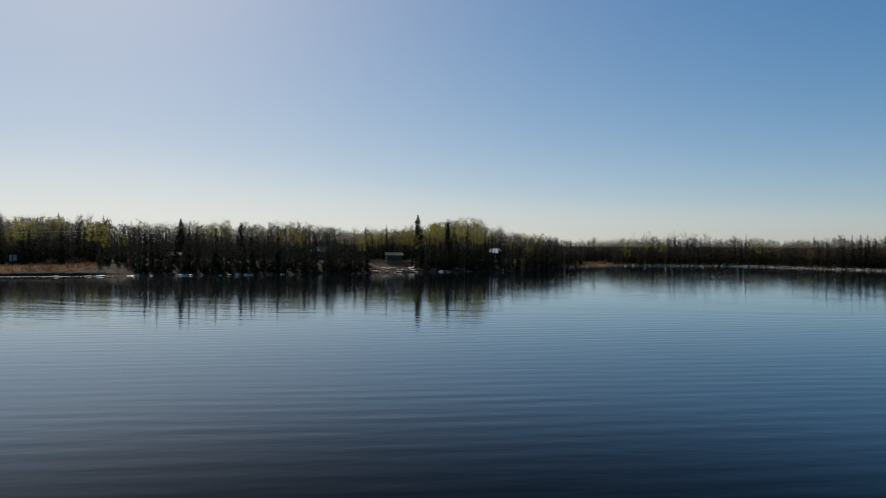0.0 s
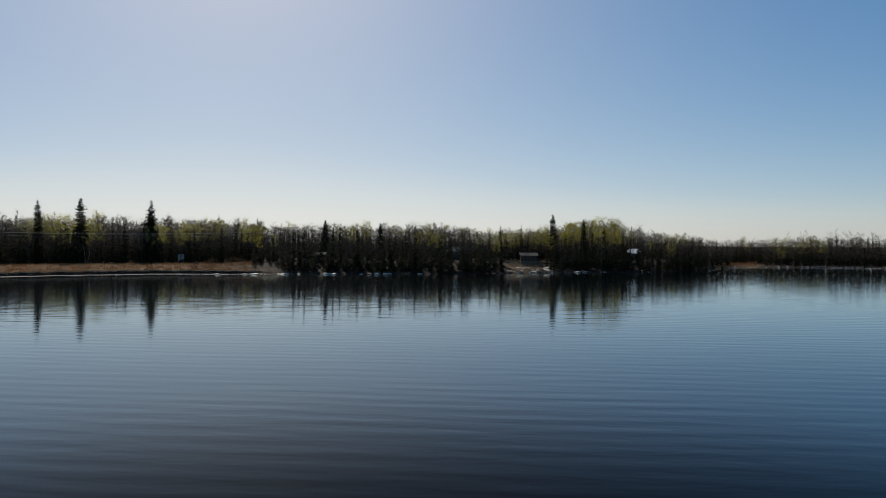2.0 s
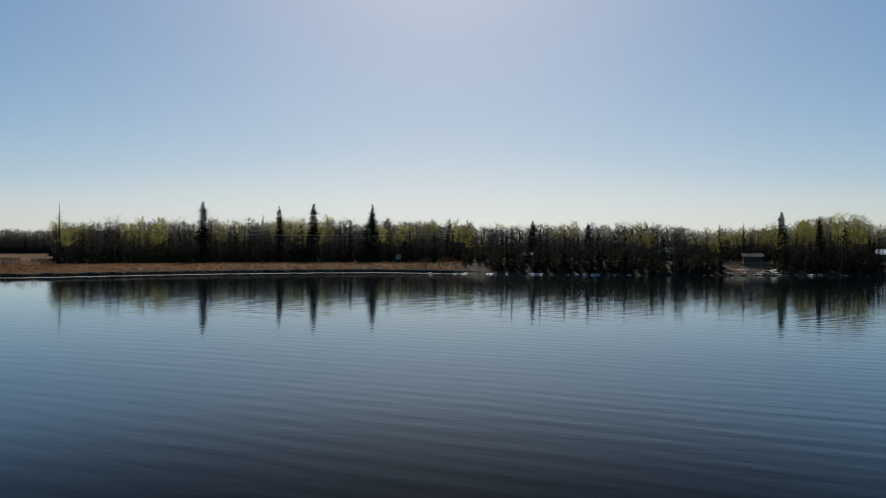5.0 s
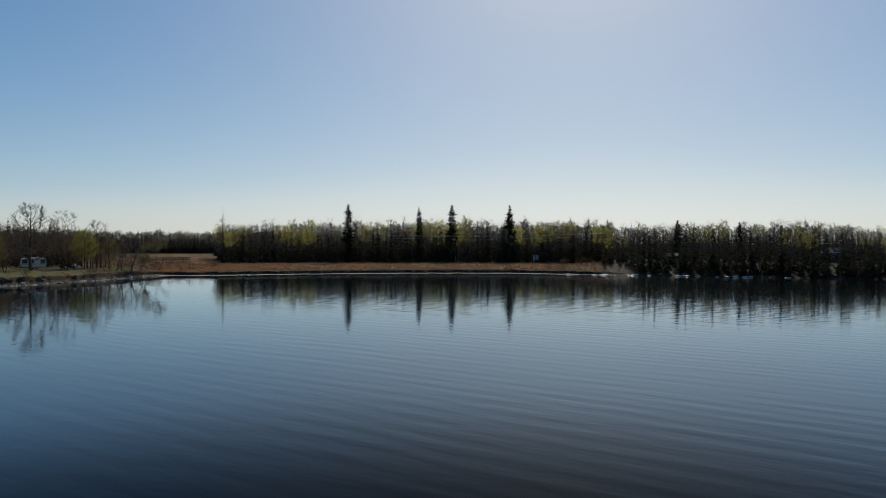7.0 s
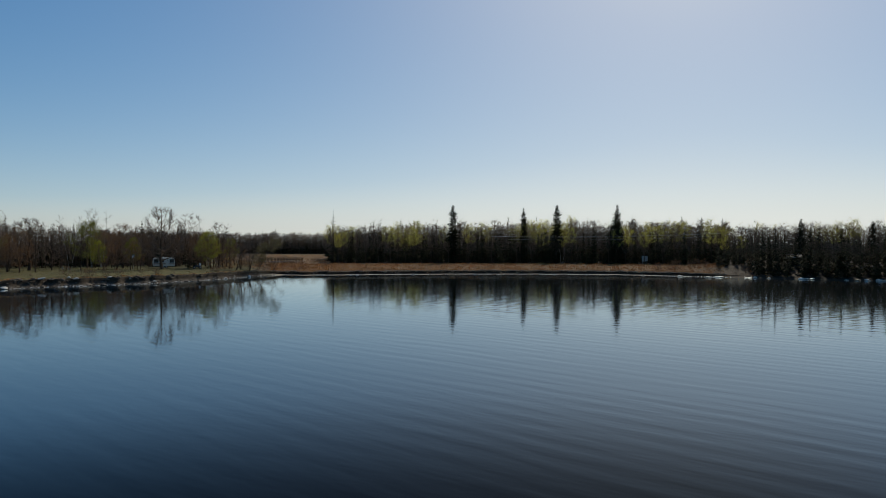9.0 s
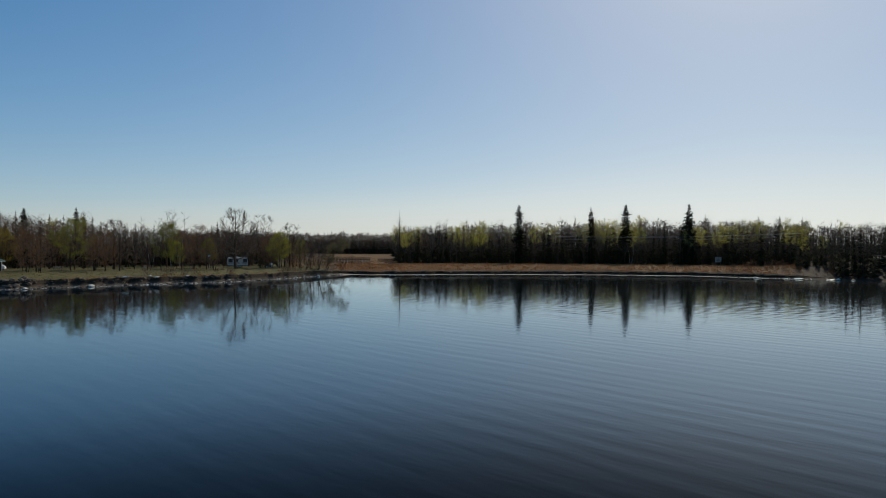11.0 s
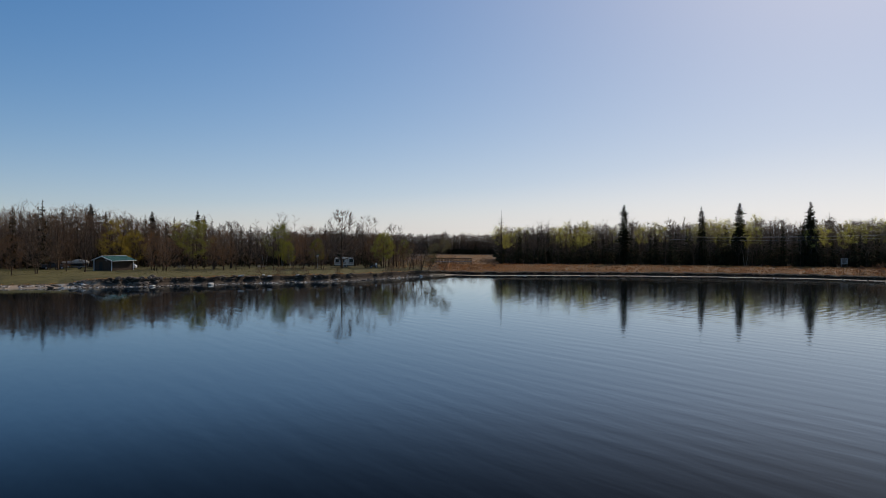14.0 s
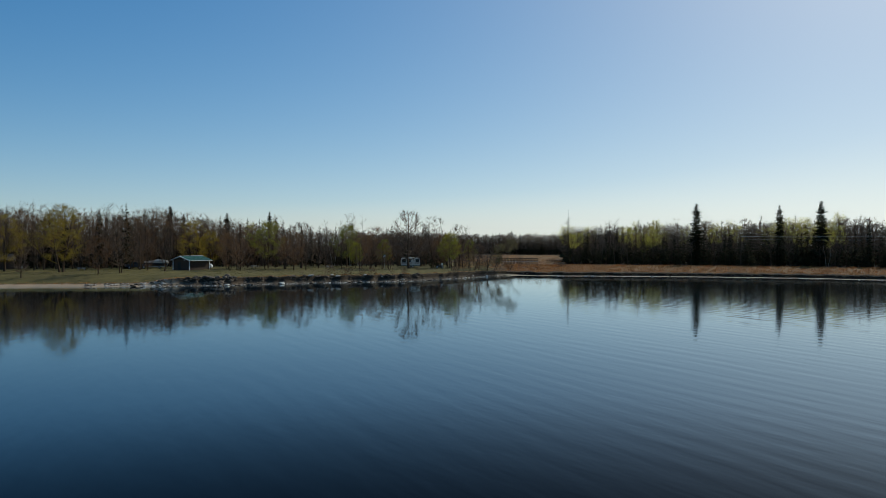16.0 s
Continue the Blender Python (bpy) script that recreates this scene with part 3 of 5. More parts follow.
# kinds of tree: how each is grown, its own height, and its words
KINDS = {
    "spruce": ([lambda s=s: grow_spruce(s, 12.0, (0.12, 0.15, 0.105, 0.135)[s % 4], whorls=16, per=5, lush=1.5) for s in range(4)], 12.0, "spruce_tree"),
    "tall_spruce": ([lambda s=s: grow_spruce(40 + s, 21.0, (0.115, 0.185, 0.1)[s], whorls=44, per=9, power=(0.42, 0.72, 0.5)[s], lush=0.8, tufts=(0.35, 0.6, 0.85, 1.0)) for s in range(3)], 21.0, "spruce_tree"),
    "sapling": ([lambda s=s: grow_spruce(50 + s, 6.0, 0.22, whorls=9, per=4, power=0.7) for s in range(3)], 6.0, "young_spruce"),
    "fir": ([lambda s=s: grow_spruce(30 + s, 12.0, 0.2, whorls=9, per=4, power=0.6, lush=1.2) for s in range(4)], 12.0, "spruce_tree"),
    "thicket": ([lambda s=s: grow_thicket(70 + s, 14.0) for s in range(4)], 14.0, "bare_tree"),
    "bare": ([lambda s=s: grow_round(60 + s, 14.0, (0.19, 0.25, 0.22, 0.17, 0.26)[s], 0.4, 7, 44, 340, 0.058, 0.0135, lumps=0.4) for s in range(5)], 14.0, "bare_tree"),
    "bud": ([lambda s=s: grow_round(80 + s, 13.0, 0.23, 0.38, 7, 40, 330, 0.055, 0.013, leaves=1, leaf_mat=M_BUD, leaf_size=0.15) for s in range(3)], 13.0, "budding_tree"),
    "aspen": ([lambda s=s: grow_round(100 + s, 14.0, (0.16, 0.21, 0.18, 0.24)[s], 0.5, 6, 36, 240, 0.06, 0.012, leaves=3, leaf_size=0.19, loose=0.25, waist=1.1) for s in range(4)], 14.0, "aspen_tree"),
    "birch": ([lambda s=s: grow_bare(120 + s, 15.0, 0.15, 0.4, 24, 4, 4, stems=2 + s, bark=M_BIRCH, thick=0.7) for s in range(2)], 15.0, "birch_tree"),
    "forked_birch": ([lambda: grow_bare(131, 10.0, 0.16, 0.4, 20, 4, 4, stems=2, bark=M_BIRCH, thick=0.6)], 10.0, "birch_tree"),
    "willow": ([lambda s=s: grow_round(140 + s, 15.0, 0.37, 0.2, 14, 110, 2600, 0.085, 0.013, waist=0.85, bole=0.14, thick=1.7, droop=0.22, leaves=7, leaf_mat=M_WILLOW, leaf_size=0.105, loose=0.15, stems=2, lumps=0.2, twig_mat=M_WILLOW) for s in range(2)], 15.0, "willow_tree"),
    "greening": ([lambda s=s: grow_round(150 + s, 12.0, 0.37, 0.2, 12, 90, 1700, 0.08, 0.012, waist=0.9, bole=0.2, leaves=8, leaf_mat=M_SPRING, leaf_size=0.13, loose=0.25, lumps=0.3) for s in range(2)], 12.0, "broadleaf_tree"),
    "lime_tree": ([lambda s=s: grow_round(152 + s, 12.0, 0.24, 0.4, 9, 50, 700, 0.06, 0.012, leaves=9, leaf_mat=M_LEAF, leaf_size=0.1, loose=0.3) for s in range(2)], 12.0, "broadleaf_tree"),
    "budding": ([lambda s=s: grow_round(155 + s, 10.0, 0.36, 0.14, 11, 90, 1700, 0.09, 0.011, waist=0.9, bole=0.12, thick=0.9, leaves=3, leaf_mat=M_BUD, leaf_size=0.095, loose=0.2, stems=2) for s in range(2)], 10.0, "budding_tree"),
    "oak": ([lambda s=s: grow_round(160 + s, 15.0, 0.38, 0.12, 26, 340, 5200, 0.05, 0.013, waist=0.9, bole=0.17, thick=1.9, up=0.3, lumps=0.2) for s in range(2)], 15.0, "oak_tree"),
    "park_tree": ([lambda s=s: grow_round(170 + s, 10.0, (0.3, 0.36, 0.27)[s], 0.16, 12, 110, 2400, 0.065, 0.01, waist=0.95, bole=0.14, thick=1.1, stems=(1, 2, 1)[s]) for s in range(3)], 10.0, "bare_tree"),
    "olive_willow": ([lambda: grow_round(190, 8.0, 0.38, 0.25, 9, 60, 900, 0.1, 0.012, bole=0.2, thick=0.9, lean=0.45, droop=0.15, leaves=7, leaf_mat=M_OLIVE, leaf_size=0.11, loose=0.2)], 8.0, "willow_tree"),
    "leaning": ([lambda s=s: grow_round(180 + s, 8.0, (0.24, 0.3)[s], 0.42, 8, 40, 500, 0.09, 0.013, bole=0.4, thick=1.3, lean=(0.3, 0.55)[s]) for s in range(2)], 8.0, "leaning_tree"),
    "shrub": ([lambda s=s: grow_round(200 + s, 3.0, 0.5, 0.08, 8, 40, 420, 0.16, 0.011, waist=0.8, bole=0.05, thick=0.8, stems=4, leaves=1, leaf_mat=M_BUD, leaf_size=0.07, loose=0.1) for s in range(3)], 3.0, "shrub"),
    "snag": ([lambda: grow_snag(7, 20.0)], 20.0, "dead_larch"),
}
WORDS = {
    "thicket": ("leafless tree deep in the woods", "tree"),
    "fir": ("dark green spruce deep in the woods", "spruce"),
    "sapling": ("young dark green spruce at the foot of the woods", "spruce"),
    "forked_birch": ("birch with two white stems in a V", "birch"),
    "greening": ("broadleaf tree in fresh yellow-green leaf", "tree"),
    "lime_tree": ("round broadleaf tree in bright lime spring leaf", "tree"),
    "budding": ("round broadleaf tree with reddish-brown buds", "tree"),
    "park_tree": ("leafless park tree on the lawn by the lake", "tree"),
    "spruce": ("dark green narrow spruce at the edge of the woods", "spruce"),
    "tall_spruce": ("tall dark spruce standing above the woods", "spruce"),
    "bare": ("leafless grey-brown poplar at the edge of the woods", "tree"),
    "bud": ("broadleaf tree with reddish-brown spring buds", "tree"),
    "aspen": ("slender aspen with young yellow-green leaves", "aspen"),
    "birch": ("leafless birch with several white stems", "birch"),
    "willow": ("spreading willow in yellow spring bloom", "willow"),
    "oak": ("large leafless oak with a broad dark crown", "oak"),
    "olive_willow": ("pale olive willow leaning out over the shore", "willow"),
    "leaning": ("leafless tree leaning out over the water", "tree"),
    "shrub": ("low leafless reddish shrub near the shore", "shrub"),
    "snag": ("tall half-dead larch with a bare spire", "larch"),
}
GROWN, FIRST = {}, {}


def grown(kind, k):
    if (kind, k) not in GROWN:
        makers = KINDS[kind][0]
        GROWN[kind, k] = makers[k % len(makers)]()
    return GROWN[kind, k]


def tree(kind, az, d, h, k=0, turn=None, label="", group="", squash=1.0, sink=0.05):
    """A tree of that height as a thing of its own."""
    k %= len(KINDS[kind][0])
    s = h / KINDS[kind][1]
    rot = turn if turn is not None else random.uniform(0, 360)
    m = Matrix.Translation(place(az, d, -sink)) @ pose(0, 0, 0, 0, 0, rot) @ Matrix.Diagonal((s * squash, s * squash, s, 1))
    lab, cat = WORDS[kind]
    if (kind, k) not in FIRST:
        e = thing(KINDS[kind][2], m, label or lab, cat, group or "trees of the lakeside")
        for name, soup, mat in grown(kind, k):
            part(name, soup.arrays(), mat, e)
        FIRST[kind, k] = e
        return e
    e = copy_thing(FIRST[kind, k], Matrix.Identity(4))
    e.matrix_basis = m
    return tagged(e, label or lab, cat, group or "trees of the lakeside")


class Woods:
    """Many trees joined into one mesh, for woods that nobody could count."""

    def __init__(self):
        self.v, self.f, self.m, self.n, self.mats = [], [], [], 0, []

    def add(self, kind, az, d, h, k):
        k %= len(KINDS[kind][0])
        s = h / KINDS[kind][1]
        p = place(az, d, -0.1)
        a = random.uniform(0, 6.28)
        c, q = math.cos(a) * s, math.sin(a) * s
        for name, soup, mat in grown(kind, k):
            v = np.array(soup.v)
            w = np.stack([v[:, 0] * c - v[:, 1] * q + p.x, v[:, 0] * q + v[:, 1] * c + p.y, v[:, 2] * s + p.z], 1)
            if mat not in self.mats:
                self.mats.append(mat)
            i = self.mats.index(mat)
            self.v.append(w)
            self.f += [tuple(x + self.n for x in g) for g in soup.f]
            self.m += [i] * len(soup.f)
            self.n += len(v)

    def done(self, name, label):
        ob = part(name, ([tuple(x) for x in np.concatenate(self.v)], self.f), self.mats)
        ob.data.polygons.foreach_set("material_index", self.m)
        ob.data.update()
        return tagged(ob, label, "woods", kind="stuff")


# top of the canopy by bearing, for each stretch of woods: bearing, height
CANOPY = {
    "park": [(-58, 19), (-51, 19.5), (-47, 18.5), (-43, 19), (-40, 19.5), (-37, 17), (-35, 16), (-32, 15.5), (-30, 14), (-27, 14), (-24, 13.5), (-21, 13.5), (-17, 13), (-14, 12)],
    "marsh": [(-9, 15), (-6, 15.5), (-3, 16), (3, 16.8), (7, 17.5), (12, 17.5), (20, 17.5), (24, 16)],
    "point": [(22, 15), (26, 14), (32, 14), (38, 14.5), (42, 12.8), (46, 13), (50, 16), (52, 16.5), (54, 14), (57, 11.8), (59.5, 11)],
    "far": [(56, 11), (63, 11), (67, 12.3), (71, 12.3), (76, 11), (80, 12), (88, 12)],
}


def canopy(stretch, az):
    t = CANOPY[stretch]
    return float(np.interp(az, [a for a, _ in t], [h for _, h in t]))


# bearings between which the young leaf is out
LEAFY = [(-9.2, -6.6), (-3.4, -0.6), (2.8, 4.2), (6.8, 12.0), (15.9, 17.4), (17.9, 20.5), (22.0, 25.2), (31.0, 33.0), (37.0, 38.6), (39.8, 41.8), (42.5, 53.2), (55.4, 57.2), (62.0, 63.3), (64.0, 67.6), (73.4, 77.6)]


def leafy(az):
    return max(step(az, a - 0.35, a + 0.35) * (1 - step(az, b - 0.35, b + 0.35)) for a, b in LEAFY)


def fill(woods, stretch, az0, az1, near, rows, mix, singles=0, clear=()):
    """Scatters trees between two bearings. rows: depth behind near(az), spacing, share of the canopy's height, mix of kinds.
    The first rows may stand as single things; clear: (from, to, depth) bearings kept open to that depth."""
    rng = random.Random(hash_of(stretch) + int(az0 * 7))
    for i, (back, gap, share, key) in enumerate(rows):
        az = az0
        while True:
            d = near(az) + back + rng.uniform(-0.45, 0.45) * gap
            az += math.degrees(gap * rng.uniform(0.6, 1.4) / d)
            if az > az1:
                break
            if any(a <= az <= b and d < near(az) + c for a, b, c in clear):
                continue
            names = mix[key]
            kind = rng.choices([k for k, _ in names], [w * (0.12 + 1.7 * leafy(az)) if k == "aspen" else w for k, w in names])[0]
            h = (8 + (canopy(stretch, az) - 7.4) * max(1.0, d / (near(az) + 22)) - place(az, d).z) * share * (rng.triangular(0.86, 1.04, 0.95) if key == "tops" else rng.triangular(0.76, 1.06, 0.92))
            h *= 1 + 0.2 * noise.noise((az * 1.3, 3.0, hash_of(stretch))) + 0.12 * noise.noise((az * 4.1, 8.0, hash_of(stretch)))
            if kind == "spruce":
                h *= 1.02
            if kind == "sapling":
                h = rng.uniform(3.0, 7.0)
            if kind == "shrub":
                h = rng.uniform(1.5, 3.2)
            k = rng.randrange(60)
            if i < singles:
                tree(kind, az, d, h, k, turn=rng.uniform(0, 360))
            else:
                woods.add(kind, az, d, h, k)


def hash_of(word):
    return sum(ord(c) * (i + 3) for i, c in enumerate(word))

# ================= woods =================
DARK = [("spruce", 6), ("bare", 3), ("aspen", 0.4)]
MIXED = [("spruce", 2), ("bare", 5), ("aspen", 2.2), ("bud", 1)]
TOPS = [("bare", 7), ("aspen", 2.6), ("spruce", 0.25)]
LOW = [("sapling", 1)]
FILL = [("fir", 1)]
THICK = [("thicket", 1)]
w = Woods()
fill(w, "marsh", -8.6, 23.5, lambda a: 240 + 3 * wobble(a, 40),
     [(0, 4.6, 0.7, "edge"), (3, 2.6, 1, "low"), (4, 4.2, 0.74, "edge"), (7, 3.4, 0.8, "mixed"), (9, 2.4, 1, "low"), (13, 3.4, 0.88, "mixed"), (20, 3.4, 0.95, "tops"), (30, 3.4, 1.0, "tops"), (44, 3.8, 1.02, "tops"), (60, 4.2, 1.03, "tops"), (4, 2.2, 0.46, "fill"), (10, 2.2, 0.56, "fill"), (15, 2.3, 0.64, "fill"), (24, 2.4, 0.7, "fill"), (16, 2.8, 0.8, "thick"), (28, 2.6, 0.9, "thick"), (38, 2.6, 0.94, "thick"), (48, 2.6, 0.96, "thick"), (58, 2.4, 0.97, "thick"), (66, 2.4, 0.97, "thick"), (36, 2.3, 0.74, "fill"), (50, 2.3, 0.82, "fill"), (62, 2.2, 0.87, "fill"), (70, 2.0, 0.9, "fill"), (74, 1.9, 0.94, "fill"), (78, 1.9, 0.96, "fill")],
     {"edge": DARK, "low": LOW, "fill": FILL, "thick": THICK, "mixed": MIXED, "tops": TOPS}, singles=1)
w.done("woodland", "mixed spruce and aspen woods behind a dry marsh")
w = Woods()
fill(w, "point", 22.5, 59.0, lambda a: shore(a) + 3.4 + 1.5 * wobble(a, 40) + 16 * (1 - step(a, 22.5, 26.5)),
     [(0, 6.5, 0.62, "edge"), (0, 2.2, 1, "low"), (3, 2.6, 1, "low"), (4, 6.0, 0.66, "edge"), (8, 4.2, 0.72, "mixed"), (10, 2.4, 1, "low"), (16, 4.2, 0.78, "mixed"), (28, 4.0, 0.86, "mixed"), (42, 3.6, 0.95, "tops"), (60, 3.8, 1.0, "tops"), (80, 4.2, 1.02, "tops"), (98, 4.6, 1.03, "tops"), (4, 2.0, 0.46, "fill"), (9, 2.0, 0.52, "fill"), (13, 2.0, 0.56, "fill"), (18, 2.2, 0.58, "fill"), (26, 2.3, 0.62, "fill"), (38, 2.3, 0.68, "fill"), (54, 2.4, 0.74, "fill"), (34, 2.8, 0.78, "thick"), (46, 2.8, 0.84, "thick"), (56, 2.6, 0.88, "thick"), (66, 2.6, 0.92, "thick"), (76, 2.6, 0.94, "thick"), (86, 2.6, 0.96, "thick"), (94, 2.6, 0.97, "thick"), (102, 2.4, 0.97, "thick"), (70, 2.4, 0.78, "fill"), (84, 2.4, 0.84, "fill"), (98, 2.4, 0.88, "fill"), (106, 2.2, 0.9, "fill")],
     {"edge": DARK, "low": LOW, "fill": FILL, "thick": THICK, "mixed": [("spruce", 1.8), ("bare", 4), ("aspen", 2.6)], "tops": [("bare", 5), ("aspen", 3.6), ("spruce", 0.4)]}, singles=1, clear=[(43.4, 46.9, 17), (53.7, 54.25, 30), (39.25, 39.65, 22), (27.95, 28.45, 9)])
fill(w, "point", 43.0, 47.3, lambda a: shore(a) + 4.5, [(19, 2.2, 0.75, "fill"), (22, 2.2, 0.9, "tops"), (25, 2.2, 0.85, "fill"), (28, 2.2, 0.98, "tops"), (32, 2.2, 0.95, "thick"), (35, 2.2, 0.95, "thick")],
     {"fill": FILL, "thick": THICK, "tops": [("bare", 4), ("aspen", 5)]})
fill(w, "point", 24.8, 43.2, lambda a: shore(a) + 2.0, [(0, 2.4, 1, "low"), (2.5, 2.4, 1, "low"), (6, 2.2, 1, "low")], {"low": LOW}, clear=[(27.95, 28.45, 9), (39.3, 39.6, 14)])
fill(w, "point", 47.6, 58.6, lambda a: shore(a) + 2.0, [(0, 2.6, 1, "low"), (4, 2.2, 1, "low")], {"low": LOW})
w.done("woodland", "dense spruce and aspen woods on a rocky point")
w = Woods()
fill(w, "far", 56, 87, lambda a: shore(a) + 5 + 30 * step(a, 60.2, 60.8) * (1 - step(a, 62.4, 63.0)),
     [(0, 4, 0.7, "edge"), (4, 3, 1, "low"), (6, 3.4, 0.85, "mixed"), (12, 3.4, 0.92, "mixed"), (14, 3, 1, "low"), (20, 4, 1.0, "tops"), (28, 4, 1.03, "tops"), (8, 2.6, 0.7, "fill"), (15, 2.6, 0.78, "fill"), (22, 2.6, 0.84, "fill"), (30, 2.4, 0.88, "fill"), (10, 3, 0.8, "thick"), (18, 2.6, 0.9, "thick"), (26, 2.6, 0.95, "thick"), (34, 2.6, 0.98, "thick"), (37, 2.2, 0.9, "fill"), (41, 2.2, 0.92, "fill"), (44, 2.2, 0.96, "thick"), (50, 2.2, 0.97, "thick"), (54, 2.2, 0.94, "fill")],
     {"edge": DARK, "low": LOW, "fill": FILL, "thick": THICK, "mixed": MIXED, "tops": TOPS})
w.done("woodland", "distant mixed woods beyond a cove")
w = Woods()
BARE = [("bare", 8), ("bud", 2), ("aspen", 0.3), ("spruce", 1.6)]
fill(w, "park", -57, -17.8, lambda a: 201 + 4 * wobble(a, 40),
     [(0, 4.2, 0.62, "edge"), (4, 2.8, 1, "low"), (5, 3.2, 0.8, "edge"), (10, 3.0, 0.9, "edge"), (13, 2.6, 1, "low"), (15, 3.2, 0.95, "edge"), (21, 3.6, 1.0, "tops"), (29, 4, 1.03, "tops"), (8, 3.0, 0.85, "tops"), (13, 3.0, 0.9, "tops"), (17, 2.6, 0.6, "fill"), (24, 2.6, 0.72, "fill"), (31, 2.5, 0.8, "fill"), (36, 2.5, 0.82, "fill"), (12, 2.8, 0.84, "thick"), (19, 2.6, 0.9, "thick"), (28, 2.6, 0.96, "thick"), (36, 2.4, 0.98, "thick"), (38, 2.0, 0.84, "fill"), (43, 1.8, 0.86, "fill"), (47, 1.8, 0.9, "fill")],
     {"fill": FILL, "thick": THICK, "edge": [("bare", 6), ("bud", 3), ("aspen", 0.6)], "low": [("sapling", 1), ("shrub", 2)], "tops": BARE}, singles=1)
w.done("woodland", "leafless and budding woods behind a lakeside park")
w = Woods()
CANOPY["back"] = [(-30, 16.5), (0, 16.5)]
fill(w, "back", -26, -3, lambda a: 470, [(0, 3.0, 0.78, "all"), (3, 2.6, 0.6, "fill"), (6, 2.4, 0.9, "all"), (9, 2.6, 0.7, "fill"), (11, 2.6, 0.94, "thick"), (13, 2.6, 0.96, "thick"), (17, 2.6, 1, "all"), (20, 2.4, 0.98, "thick"), (24, 2.4, 1, "thick"), (27, 1.9, 0.92, "fill"), (30, 1.9, 0.95, "fill"), (33, 1.8, 0.96, "fill"), (36, 2.0, 1, "thick"), (39, 1.8, 0.97, "fill"), (42, 2.0, 1, "thick")], {"all": [("bare", 6), ("bud", 1.5), ("spruce", 0.5)], "fill": FILL, "thick": THICK})
w.done("woodland", "far dark woods beyond the marsh meadow")
for kind, az, d, top, k in (("tall_spruce", 2.0, 244, 22.2, 0), ("tall_spruce", 7.85, 255, 21.8, 2), ("tall_spruce", 10.6, 250, 22.5, 0), ("tall_spruce", 15.4, 251, 22.5, 1),
                            ("tall_spruce", 28.7, 218, 15.6, 0), ("tall_spruce", 33.2, 218, 14.8, 2), ("tall_spruce", 47.5, 222, 17.9, 0), ("tall_spruce", 50.0, 225, 16.6, 2),
                            ("tall_spruce", -32.4, 235, 19.1, 2), ("tall_spruce", -39.9, 235, 20.5, 0), ("tall_spruce", -35.7, 235, 18.5, 0), ("tall_spruce", -31.9, 238, 17.6, 2), ("tall_spruce", -38.9, 236, 18.0, 2),
                            ("spruce", -34.1, 236, 17.0, 1), ("spruce", -33.2, 236, 16.8, 2), ("spruce", -29.9, 230, 15.2, 1), ("spruce", -28.4, 232, 14.6, 0), ("spruce", -22.9, 232, 14.2, 1), ("spruce", -22.4, 232, 13.6, 3),
                            ("snag", -7.9, 243, 20.3, 0), ("bare", -2.5, 262, 18.2, 0), ("bare", -4.0, 262, 18.4, 1), ("bare", -4.6, 262, 18.0, 2), ("bare", 0.3, 262, 18.3, 3),
                            ("bare", 66.1, 330, 15.8, 0), ("bare", 68.2, 330, 16.2, 1), ("bare", 68.9, 330, 15.6, 2), ("bare", 65.2, 330, 14.6, 3), ("spruce", 73.4, 320, 13.4, 0),
                            ("spruce", 53.66, 228, 11.0, 0), ("spruce", 54.24, 226, 10.4, 1), ("bare", 53.9, 222, 8.2, 2), ("aspen", 51.2, 224, 17.4, 0), ("aspen", 51.9, 226, 17.8, 1), ("aspen", 52.5, 224, 17.2, 2), ("aspen", 50.7, 226, 16.6, 3), ("bare", 38.2, 222, 15.2, 1), ("bare", 38.9, 222, 15.0, 2), ("spruce", 43.2, 224, 14.6, 1), ("spruce", 44.9, 226, 15.0, 0),
                            ("spruce", 79.9, 296, 12.2, 0), ("spruce", 80.4, 292, 12.8, 1), ("spruce", 80.9, 290, 13.2, 2), ("spruce", 81.3, 291, 12.9, 3), ("spruce", 81.8, 292, 12.0, 0), ("spruce", 82.4, 294, 12.5, 1), ("spruce", 78.8, 298, 12.0, 2), ("spruce", 76.6, 305, 11.5, 3)):
    tree(kind, az, d, top - place(az, d).z, k)

